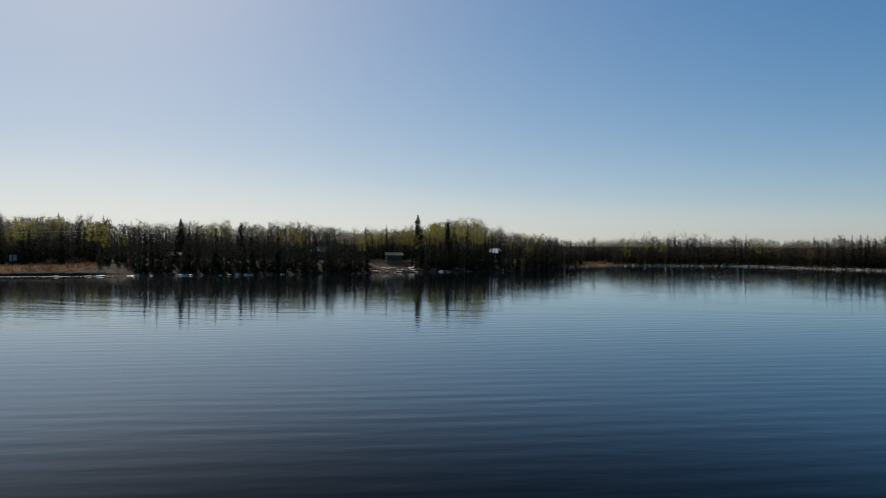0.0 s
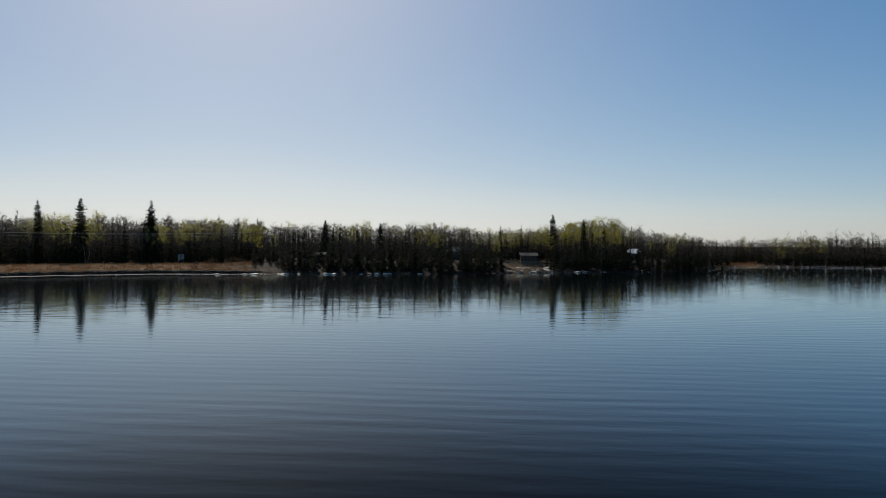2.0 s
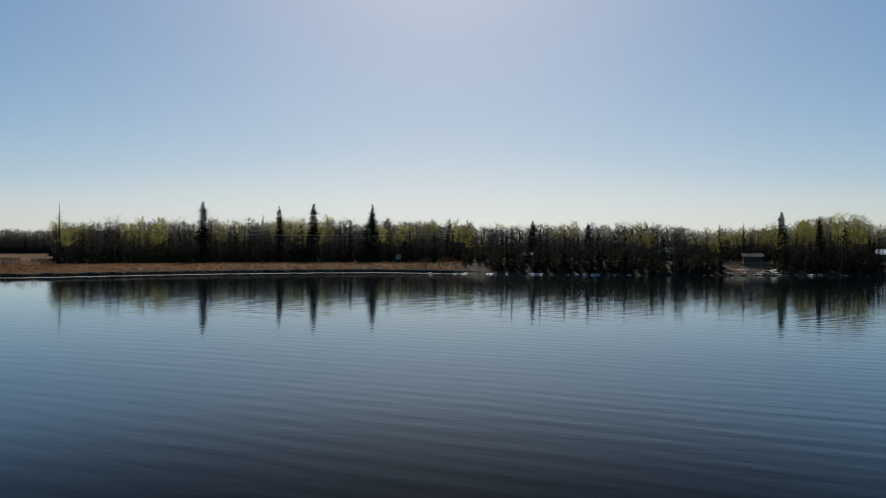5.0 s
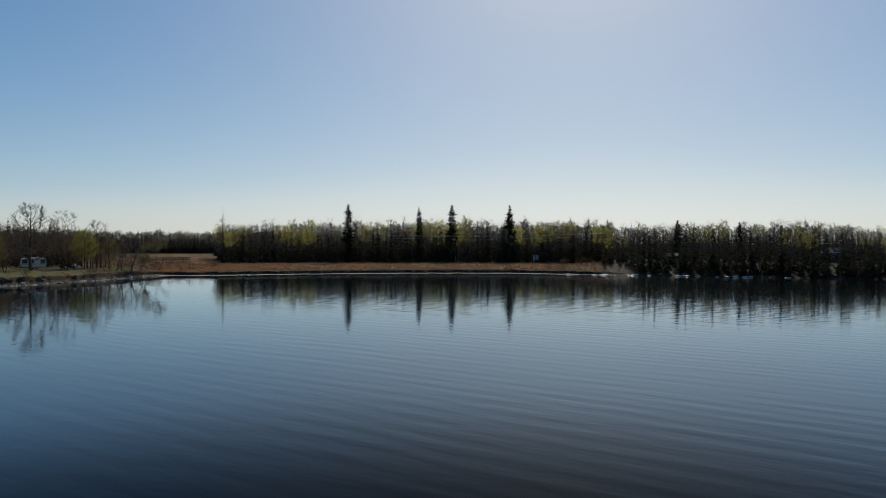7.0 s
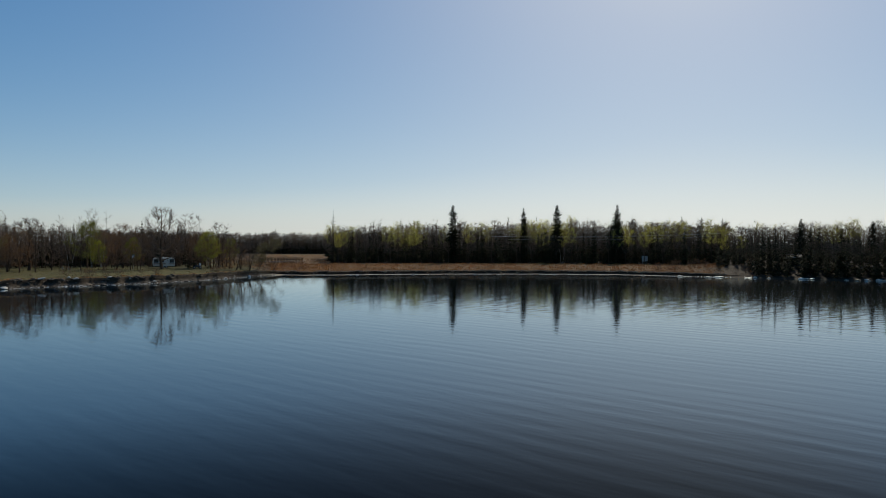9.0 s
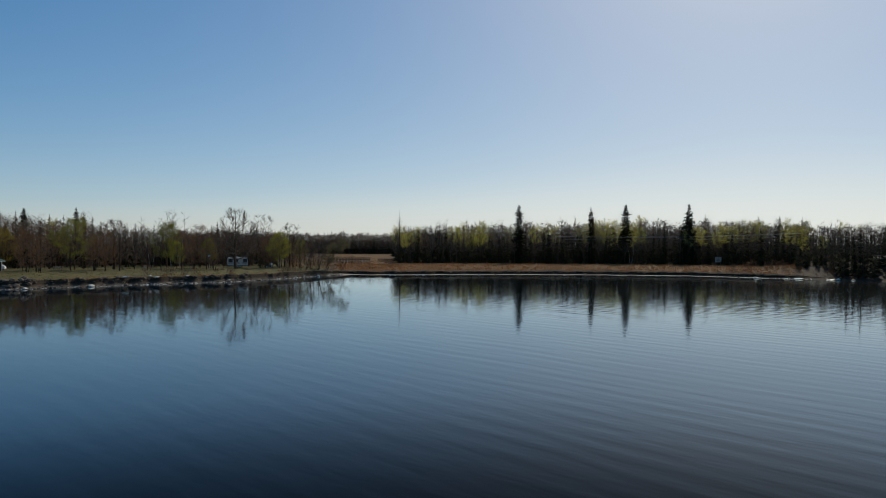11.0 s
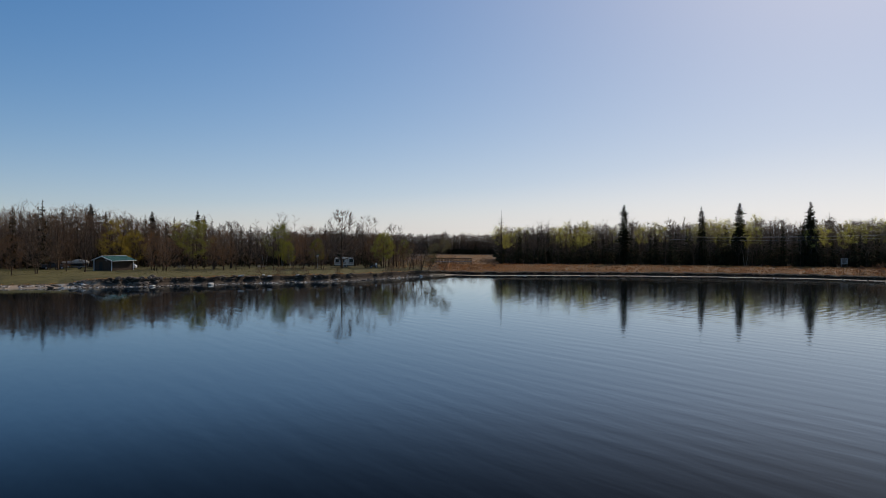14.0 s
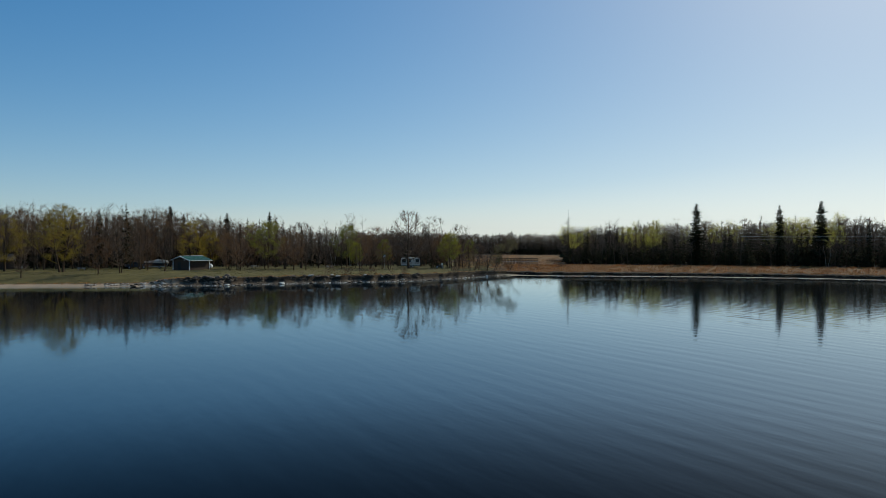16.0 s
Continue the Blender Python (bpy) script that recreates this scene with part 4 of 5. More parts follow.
# single trees of the park and the tip, by bearing, distance, height
for kind, az, d, h, k in (("oak", -21.1, 183, 16.2, 0), ("oak", -29.9, 189, 13.0, 1), ("willow", -47.3, 179, 16.0, 0), ("willow", -38.2, 199, 13.5, 1), ("willow", -36.9, 202, 10.5, 0),
                          ("park_tree", -49.8, 160, 8.2, 0), ("budding", -44.9, 161, 8.6, 0), ("park_tree", -43.4, 165, 10.5, 1), ("spruce", -43.0, 197, 17.5, 0), ("park_tree", -40.3, 173, 11.0, 2),
                          ("budding", -41.5, 181, 7.0, 1), ("greening", -32.5, 191, 13.2, 0), ("budding", -34.1, 196, 11.5, 0), ("greening", -26.2, 197, 12.5, 1), ("park_tree", -28.5, 185, 10.0, 0),
                          ("budding", -23.8, 195, 12.0, 1), ("park_tree", -23.3, 179, 9.5, 2), ("park_tree", -22.7, 177, 8.0, 1), ("park_tree", -18.9, 192, 15.0, 1), ("sapling", -19.2, 189, 5.0, 0),
                          ("sapling", -18.8, 188, 4.4, 1), ("greening", -17.7, 186, 10.0, 0), ("park_tree", -16.9, 189, 12.5, 0), ("park_tree", -16.1, 186, 9.0, 2), ("bare", -16.6, 195, 12.5, 4), ("bare", -17.3, 196, 12.0, 1), ("budding", -15.4, 187, 7.0, 1), ("park_tree", -14.5, 185, 7.0, 1),
                          ("birch", -25.9, 206, 17.0, 0), ("birch", -25.2, 208, 16.5, 1), ("birch", -27.3, 208, 15.0, 0), ("forked_birch", 11.0, 237, 8.8, 0),
                          ("sapling", -31.9, 189, 4.5, 2), ("sapling", -45.8, 192, 6, 0), ("park_tree", -51.5, 173, 15, 2), ("oak", -53.5, 183, 18, 1), ("willow", -50.8, 189, 14, 1)):
    tree(kind, az, d, h, k, -az if kind == "forked_birch" else None)
for az, d, h, k, turn in ((-12.75, 183, 4.6, 1, 10), (-15.6, 178, 8.0, 0, 30), (-15.25, 179, 7.4, 0, 80), (-14.6, 179, 8.2, 0, 0), (-14.05, 180, 7.0, 1, 25)):
    tree("leaning", az, d, h, k, turn)
rng = random.Random(46)
for i in range(16):
    az = 25.5 + 2.05 * i + rng.uniform(-0.8, 0.8)
    if 43 < az < 47.5 or 27.4 < az < 29.1 or 38.9 < az < 40:
        continue
    d = shore(az) + rng.uniform(5, 9)
    tree("spruce", az, d, canopy("point", az) * rng.uniform(0.72, 0.98) - place(az, d).z, rng.randrange(9), rng.uniform(0, 360), squash=0.95)
rng = random.Random(44)
for i in range(21):
    az = (rng.uniform(48.3, 58.2), rng.uniform(31, 43.5), rng.uniform(24, 58.2))[i % 3]
    d = shore(az) + rng.uniform(24, 60)
    tree(("lime_tree", "park_tree", "park_tree")[i % 3], az, d, (8 + (canopy("point", az) - 7.4) * d / 215) * rng.uniform(0.9, 1.0) - place(az, d).z, rng.randrange(9), rng.uniform(0, 360), label="" if i % 3 == 0 else "leafless round-crowned tree on the rocky point")
rng = random.Random(31)
for i in range(16):
    tree(("bud", "bare", "budding")[i % 3], rng.uniform(-17.9, -14.4), rng.uniform(190, 214), rng.uniform(5.0, 9.0), rng.randrange(9), rng.uniform(0, 360))
tree("olive_willow", -13.9, 181.5, 8.6, 0, 18)

# the close edge of the park's woods, behind the lawn
rng = random.Random(77)
for i in range(46):
    az = rng.uniform(-36.2, -15.4) if i < 34 else rng.uniform(-51, -39.5)
    d = shore(az) + (rng.uniform(30, 43) if i < 34 else rng.uniform(44, 58))
    if -22.8 < az < -19.4 and d < 197:
        continue
    kind = rng.choices(("budding", "park_tree", "bud", "bare", "greening"), (4, 3, 3, 3, 1.2))[0]
    h = (8 + (canopy("park", az) - 8) * d / 223) * rng.uniform(0.68, 0.96) - place(az, d).z
    tree(kind, az, d, h, rng.randrange(9), rng.uniform(0, 360), squash=0.85 if kind in ("budding", "park_tree", "greening") else 1.0)

# ================= buildings, vehicles and furniture =================


def at(az, d, turn=0.0, up=0.0):
    """A pose on the ground: x to the right and y away as seen from the lake, then turned."""
    return Matrix.Translation(place(az, d, up)) @ pose(0, 0, 0, 0, 0, -az + turn)


def prism(bm, x0, x1, y0, y1, z0, z1, ridge):
    """A gable: a triangle across y from x0 to x1, rising from z0 at the eaves to ridge."""
    ym = (y0 + y1) / 2
    vs = [bm.verts.new(c) for c in ((x0, y0, z0), (x0, y1, z0), (x0, ym, ridge), (x1, y0, z0), (x1, y1, z0), (x1, ym, ridge))]
    for f in ((0, 2, 1), (3, 4, 5), (0, 1, 4, 3), (1, 2, 5, 4), (2, 0, 3, 5)):
        bm.faces.new([vs[i] for i in f])
    return bm


def roof_slab(x0, x1, y_eave, z_eave, y_ridge, z_ridge, thick=0.1, ribs=0.0):
    """One slope of a roof, with standing seams where ribs gives their spacing."""
    bm = bmesh.new()
    d = Vector((0, y_ridge - y_eave, z_ridge - z_eave))
    n = Vector((0, -d.z, d.y)).normalized()
    if n.z < 0:
        n = -n

    def slab(a, b, lift, t):
        cs = []
        for x in (a, b):
            for y, z in ((y_eave, z_eave), (y_ridge, z_ridge)):
                for k in (lift, lift + t):
                    cs.append(bm.verts.new((x, y + n.y * k, z + n.z * k)))
        for f in ((0, 1, 3, 2), (4, 6, 7, 5), (0, 4, 5, 1), (2, 3, 7, 6), (1, 5, 7, 3), (0, 2, 6, 4)):
            bm.faces.new([cs[i] for i in f])

    slab(x0, x1, 0, thick)
    if ribs:
        x = x0 + ribs
        while x < x1 - 0.1:
            slab(x - 0.025, x + 0.025, thick, 0.04)
            x += ribs
    bmesh.ops.recalc_face_normals(bm, faces=bm.faces)
    return bm


def boards(x0, x1, z0, z1, y, pitch, depth=0.025):
    """Upright boards side by side on a wall that faces -y."""
    bm = bmesh.new()
    n = max(1, round((x1 - x0) / pitch))
    w = (x1 - x0) / n
    for i in range(n):
        box(bm, x0 + i * w + 0.006, y - depth, z0, x0 + (i + 1) * w - 0.006, y, z1)
    return bm


def wheel(parent, x, y, r, width=0.2, name="wheel"):
    w = new(name)
    w.empty_display_size = 0.1
    w.parent = parent
    w.location = (x, y, r)
    bm = bmesh.new()
    cyl(bm, (0, -width / 2, 0), (0, width / 2, 0), r, n=18)
    bmesh.ops.bevel(bm, geom=[e for e in bm.edges if len(e.link_faces) == 2 and e.calc_face_angle() > 1.0], offset=0.03, segments=2, affect="EDGES")
    part("tyre", bm, M_BLACK, w)
    bm = bmesh.new()
    cyl(bm, (0, -width / 2 - 0.01, 0), (0, width / 2 + 0.01, 0), r * 0.58, n=14)
    part("rim", bm, M_STEEL, w)
    return w


def picnic_shed():
    """The shed in the park: dark boarded walls, white corner boards, a green metal roof."""
    e = thing("park_shed", at(-38.5, 180, 47), "dark boarded park shed with green metal roof and white trim", "shed")
    L, W, h, r = 7.0, 5.2, 2.55, 3.4
    # x runs along the ridge, the gable that faces the lake is at x = 0; the long wall that faces it at y = 0
    for name, b in (("wall", (0.06, 0.06, 0, L - 0.06, 0.16, h)), ("wall", (0.06, W - 0.16, 0, L - 0.06, W - 0.06, h)), ("wall", (0.06, 0.16, 0, 0.16, W - 0.16, h)), ("wall", (L - 0.16, 0.16, 0, L - 0.06, W - 0.16, h))):
        part(name, boxes(b), M_DARKWOOD, e)
    for x0, x1 in ((0.06, 0.16), (L - 0.16, L - 0.06)):
        part("gable", prism(bmesh.new(), x0, x1, 0.1, W - 0.1, h, h, r - 0.12), M_DARKWOOD, e)
    part("siding", boards(0.1, L - 0.1, 0.05, h - 0.02, 0.06, 0.2), M_DARKWOOD, e)
    o = part("siding", boards(0.1, W - 0.1, 0.05, h - 0.02, 0.0, 0.2), M_DARKWOOD, e)
    o.matrix_local = Matrix.Translation((0.06, W, 0)) @ pose(0, 0, 0, 0, 0, -90)
    for x, y in ((0, 0), (L, 0), (0, W), (L, W)):
        part("corner_board", boxes((x - 0.07, y - 0.07, 0, x + 0.07, y + 0.07, h), bevel=0.01), M_WHITE, e, "white corner board")
    part("roof_panel", roof_slab(-0.5, L + 0.5, -0.5, h - 0.2, W / 2, r, 0.08, 0.45), M_GREENROOF, e, "green standing-seam metal roof")
    part("roof_panel", roof_slab(-0.5, L + 0.5, W + 0.5, h - 0.2, W / 2, r, 0.08, 0.45), M_GREENROOF, e, "green standing-seam metal roof")
    part("ridge_cap", boxes((-0.52, W / 2 - 0.16, r + 0.08, L + 0.52, W / 2 + 0.16, r + 0.14), bevel=0.02), M_WHITE, e, "pale ridge cap")
    for y0 in (-0.5, W + 0.5):
        part("fascia", roof_slab(-0.56, -0.5, y0, h - 0.26, W / 2, r - 0.06, 0.15), M_WHITE, e, "white barge board")
    part("gutter", boxes((-0.5, -0.6, h - 0.3, L + 0.5, -0.5, h - 0.18), bevel=0.02), M_WHITE, e, "white gutter")
    bm = bmesh.new()
    cyl(bm, (0.05, W * 0.3, 2.5), (-0.03, W * 0.3, 2.5), 0.24, n=14)
    part("vent", bm, M_GREYWOOD, e, "round grey vent")
    part("door", boxes((-0.03, W * 0.52, 0.02, 0.03, W * 0.52 + 0.95, 2.05), bevel=0.01), M_BROWNROOF, e)
    part("slab", boxes((-0.3, -0.3, -0.35, L + 0.3, W + 0.3, 0.02)), M_ROCK, e, "concrete slab")


def camper(az, d, turn):
    e = thing("camper_trailer", at(az, d, turn), "cream white camper trailer with brown stripes parked under an oak", "camper")
    L, W = 5.1, 2.3
    bm = bmesh.new()
    prof = [(0, 0.55), (L, 0.55), (L + 0.12, 1.2), (L - 0.1, 2.62), (L - 0.5, 2.72), (0.5, 2.72), (0.05, 2.5), (-0.15, 1.5)]
    va = [bm.verts.new((x - L / 2, -W / 2, z)) for x, z in prof]
    vb = [bm.verts.new((x - L / 2, W / 2, z)) for x, z in prof]
    bm.faces.new(va)
    bm.faces.new(list(reversed(vb)))
    for i in range(len(prof)):
        j = (i + 1) % len(prof)
        bm.faces.new((va[j], va[i], vb[i], vb[j]))
    bmesh.ops.recalc_face_normals(bm, faces=bm.faces)
    bmesh.ops.bevel(bm, geom=list(bm.edges), offset=0.06, segments=2, affect="EDGES")
    part("body", bm, M_CREAM, e)
    y = -W / 2
    for x0, x1, z0, z1 in ((-2.35, -1.3, 1.42, 2.3), (-0.95, 0.05, 1.5, 2.3), (1.4, 2.4, 1.42, 2.3)):
        w = part("window", boxes((x0, y - 0.02, z0, x1, y + 0.02, z1), bevel=0.01), M_GLASS, e, "dark tinted window")
        part("window_frame", boxes((x0 - 0.06, y - 0.012, z0 - 0.06, x1 + 0.06, y + 0.01, z1 + 0.06)), M_STEEL, w)
    dr = part("door", boxes((0.45, y - 0.025, 0.65, 1.15, y + 0.02, 2.45), bevel=0.01), M_CREAM, e)
    part("handle", boxes((0.52, y - 0.06, 1.4, 0.6, y - 0.025, 1.5)), M_STEEL, dr)
    part("stripe", boxes((-L / 2 + 0.12, y - 0.008, 1.18, L / 2, y + 0.01, 1.32)), M_STRIPE, e, "brown stripe along the side")
    part("stripe", boxes((-L / 2 + 0.12, y - 0.008, 0.98, L / 2, y + 0.01, 1.06)), M_STRIPE, e, "brown stripe along the side")
    part("awning", boxes((-2.4, y - 0.14, 2.48, 1.9, y - 0.02, 2.6), bevel=0.04), M_WHITE, e, "rolled white awning")
    part("roof_vent", boxes((-0.6, -0.35, 2.7, 0.1, 0.35, 2.86), bevel=0.03), M_WHITE, e)
    part("chassis", boxes((-L / 2, -0.9, 0.4, L / 2, 0.9, 0.55)), M_BLACK, e)
    bm = bmesh.new()
    cyl(bm, (-L / 2, 0.5, 0.48), (-L / 2 - 1.1, 0, 0.48), 0.05)
    cyl(bm, (-L / 2, -0.5, 0.48), (-L / 2 - 1.1, 0, 0.48), 0.05)
    cyl(bm, (-L / 2 - 1.0, 0, 0.0), (-L / 2 - 1.0, 0, 0.6), 0.04)
    part("tow_bar", bm, M_BLACK, e)
    for yy in (y + 0.12, -y - 0.12):
        for x in (0.0, 0.8):
            wheel(e, x - 0.2, yy, 0.34)


def vehicle(name, az, d, turn, label, paint, kind="car", cat="car"):
    """A car or a pickup, facing +x."""
    e = thing(name, at(az, d, turn), label, cat)
    L, W = (4.3, 1.75) if kind == "car" else (5.5, 1.95)
    if kind == "car":
        prof = [(-2.1, 0.35), (2.1, 0.35), (2.15, 0.7), (1.9, 0.88), (1.0, 0.98), (0.35, 1.42), (-1.3, 1.45), (-2.0, 1.0), (-2.15, 0.8)]
        glass = [((-1.2, 1.02, 0.75, 1.36))]
    else:
        prof = [(-2.7, 0.5), (2.7, 0.5), (2.75, 0.95), (2.6, 1.15), (1.3, 1.22), (0.75, 1.82), (-0.75, 1.85), (-0.9, 1.25), (-2.7, 1.25)]
        glass = [((-0.7, 1.28, 0.85, 1.74))]
    bm = bmesh.new()
    va = [bm.verts.new((x, -W / 2 + (0.14 if z > 1.25 else 0), z)) for x, z in prof]
    vb = [bm.verts.new((x, W / 2 - (0.14 if z > 1.25 else 0), z)) for x, z in prof]
    bm.faces.new(va)
    bm.faces.new(list(reversed(vb)))
    for i in range(len(prof)):
        j = (i + 1) % len(prof)
        bm.faces.new((va[j], va[i], vb[i], vb[j]))
    bmesh.ops.recalc_face_normals(bm, faces=bm.faces)
    bmesh.ops.bevel(bm, geom=list(bm.edges), offset=0.05, segments=2, affect="EDGES")
    part("body", bm, paint, e)
    for x0, z0, x1, z1 in glass:
        for y in (-W / 2 + 0.05, W / 2 - 0.05):
            for a, b in ((x0, (x0 + x1) / 2 - 0.05), ((x0 + x1) / 2 + 0.05, x1 - 0.15)):
                part("window", boxes((a, y - 0.02, z0, b, y + 0.02, z1 - 0.06), bevel=0.01), M_GLASS, e)
    for y in (-0.6, 0.6):
        part("headlight", boxes((L / 2 - 0.08, y - 0.15, 0.68, L / 2 + 0.03, y + 0.15, 0.82), bevel=0.03), M_WHITE, e)
    for x in (-L * 0.31, L * 0.31):
        for y in (-W / 2 + 0.1, W / 2 - 0.1):
            wheel(e, x, y, 0.33 if kind == "car" else 0.39)
    return e


def boat_on_trailer(az, d, turn):
    e = thing("boat_trailer", at(az, d, turn), "boat on a trailer under a tan canvas cover", "boat")
    bm = bmesh.new()
    rows = []
    for i in range(9):
        q = i / 8
        x = -2.9 + 5.8 * q
        half = 1.1 * (1 - max(0, q - 0.45) ** 2 * 2.6)
        keel = 0.75 + 0.5 * max(0, q - 0.6) ** 2 * 4
        rows.append([bm.verts.new((x, s * half * k, z)) for s, k, z in ((-1, 1, 1.55), (-1, 0.8, 1.0), (1, 0.02, keel), (1, 0.8, 1.0), (1, 1, 1.55))])
    for a, b in zip(rows, rows[1:]):
        for k in range(4):
            bm.faces.new((a[k], a[k + 1], b[k + 1], b[k]))
    bm.faces.new(rows[0])
    part("hull", bm, M_NAVY, e, "dark blue hull")
    bm = bmesh.new()
    rows = []
    for i in range(13):
        q = i / 12
        x = -3.0 + 6.0 * q
        half = 1.16 * (1 - max(0, q - 0.45) ** 2 * 2.6)
        peak = 2.0 + 0.45 * math.sin(min(1, q * 1.4) * math.pi) + 0.05 * math.sin(q * 19)
        rows.append([bm.verts.new((x, half * math.cos(math.pi * k / 6) * -1, 1.45 + (peak - 1.45) * math.sin(math.pi * k / 6))) for k in range(7)])
    for a, b in zip(rows, rows[1:]):
        for k in range(6):
            bm.faces.new((a[k], b[k], b[k + 1], a[k + 1]))
    bm.faces.new(rows[0])
    bm.faces.new(list(reversed(rows[-1])))
    part("cover", bm, M_TAN, e, "tan canvas cover")
    part("frame", boxes((-2.6, -0.75, 0.5, 3.2, -0.63, 0.62), (-2.6, 0.63, 0.5, 3.2, 0.75, 0.62), (-1.0, -1.0, 0.5, -0.88, 1.0, 0.6), (3.1, -0.75, 0.5, 3.2, 0.75, 0.6), (-2.4, -0.5, 0.62, -2.3, 0.5, 0.9), (1.5, -0.3, 0.62, 1.6, 0.3, 1.0)), M_STEEL, e)
    part("tow_bar", boxes((3.2, -0.05, 0.5, 4.3, 0.05, 0.6), (4.1, -0.04, 0, 4.2, 0.04, 0.6)), M_STEEL, e)
    for y in (-1.05, 1.05):
        wheel(e, -0.95, y, 0.33)


TABLE = []


def picnic_table(az, d, turn):
    m = at(az, d, turn)
    if TABLE:
        return copy_thing(TABLE[0], m)
    e = thing("picnic_table", m, "weathered wooden picnic table on the lawn", "table", "picnic tables in the park")
    for i in range(5):
        part("tabletop_plank", boxes((-0.9, -0.36 + i * 0.148, 0.72, 0.9, -0.36 + i * 0.148 + 0.138, 0.76), bevel=0.004), M_GREYWOOD, e)
    for y in (-0.8, 0.56):
        part("bench", boxes((-0.9, y, 0.42, 0.9, y + 0.24, 0.46), bevel=0.004), M_GREYWOOD, e)
    for x in (-0.65, 0.65):
        for s in (-1, 1):
            bm = bmesh.new()
            cyl(bm, (x, s * 0.62, 0), (x, s * 0.25, 0.72), 0.05, n=4)
            part("leg", bm, M_GREYWOOD, e)
        part("crossbar", boxes((x - 0.03, -0.8, 0.34, x + 0.03, 0.8, 0.42)), M_GREYWOOD, e)
    TABLE.append(e)
    return e


def sign_board():
    e = thing("notice_board", at(17.55, 243, 4), "pale notice board on two posts at the marsh edge", "sign")
    part("panel", boxes((-0.95, -0.05, 1.1, 0.95, 0.05, 2.75), bevel=0.02), M_SIGN, e)
    part("border", boxes((-1.0, -0.06, 2.75, 1.0, 0.06, 2.83), (-1.0, -0.06, 1.02, 1.0, 0.06, 1.1)), M_GREYWOOD, e)
    for z, a, b in ((2.45, -0.7, 0.7), (2.15, -0.55, 0.6), (1.85, -0.65, 0.5), (1.55, -0.6, 0.65)):
        part("line", boxes((a, -0.058, z, b, -0.05, z + 0.1)), M_DARKWOOD, e)
    for x in (-0.75, 0.75):
        part("post", boxes((x - 0.07, 0.05, -0.4, x + 0.07, 0.19, 2.8), bevel=0.01), M_GREYWOOD, e)


def cottage(name, az, d, turn, L, W, h, r, wall, roof, label, trim=None, windows=(), gable_front=False, deck=False):
    """A small house: ridge along x; the wall at y = -W / 2 looks to the lake."""
    e = thing(name, at(az, d, turn + (90 if gable_front else 0)), label, "house")
    x, y = L / 2, W / 2
    part("foundation", boxes((-x, -y, -1.2, x, y, 0.15)), M_ROCK, e)
    for b in ((-x, -y, 0.15, x, -y + 0.15, h), (-x, y - 0.15, 0.15, x, y, h), (-x, -y + 0.15, 0.15, -x + 0.15, y - 0.15, h), (x - 0.15, -y + 0.15, 0.15, x, y - 0.15, h)):
        part("wall", boxes(b), wall, e)
    for a, b in ((-x, -x + 0.12), (x - 0.12, x)):
        part("gable", prism(bmesh.new(), a, b, -y, y, h, h, r - 0.1), wall, e)
    for s in (-1, 1):
        part("roof_slope", roof_slab(-x - 0.45, x + 0.45, s * (y + 0.45), h - 0.22, 0, r, 0.12), roof, e)
    part("ridge_cap", boxes((-x - 0.45, -0.15, r + 0.1, x + 0.45, 0.15, r + 0.17)), roof, e)
    if trim:
        part("eave_board", boxes((-x - 0.45, -y - 0.53, h - 0.3, x + 0.45, -y - 0.45, h - 0.1)), trim, e)
    for x0, z0, x1, z1 in windows:
        w = part("window", boxes((x0, -y - 0.03, z0, x1, -y + 0.01, z1)), M_GLASS, e)
        part("window_frame", boxes((x0 - 0.08, -y - 0.05, z0 - 0.08, x1 + 0.08, -y - 0.03, z0), (x0 - 0.08, -y - 0.05, z1, x1 + 0.08, -y - 0.03, z1 + 0.08), (x0 - 0.08, -y - 0.05, z0, x0, -y - 0.03, z1), (x1, -y - 0.05, z0, x1 + 0.08, -y - 0.03, z1)), trim or wall, w)
    if deck:
        part("deck", boxes((-x, -y - 2.2, 0.0, x, -y, 0.15)), M_GREYWOOD, e)
        for i in range(5):
            px_ = -x + 0.1 + i * (L - 0.2) / 4
            part("railing_post", boxes((px_ - 0.04, -y - 2.2, -1.0, px_ + 0.04, -y - 2.1, 1.05)), M_GREYWOOD, e)
        part("rail", boxes((-x, -y - 2.22, 1.0, x, -y - 2.08, 1.06)), M_GREYWOOD, e)
    return e


def boardwalk():
    a, b = place(-13.8, 240), place(-10.4, 243)
    e = thing("boardwalk", Matrix.Translation(a) @ pose(0, 0, 0, 0, 0, math.degrees(math.atan2(b.y - a.y, b.x - a.x))), "boardwalk with a weathered grey deck and dark handrails across the marsh", "boardwalk")
    n = (b - a).length
    part("deck", boxes((0, -0.85, 0.5, n, 0.85, 0.68)), M_GREYWOOD, e)
    for y in (-0.7, 0.7):
        part("rail", boxes((0, y - 0.05, 1.6, n, y + 0.05, 1.78)), M_DARKWOOD, e)
        part("rail", boxes((0, y - 0.04, 1.05, n, y + 0.04, 1.18)), M_DARKWOOD, e)
        for i in range(15):
            x = n * i / 14
            part("post", boxes((x - 0.07, y - 0.07, -0.6, x + 0.07, y + 0.07, 1.76)), M_DARKWOOD, e)


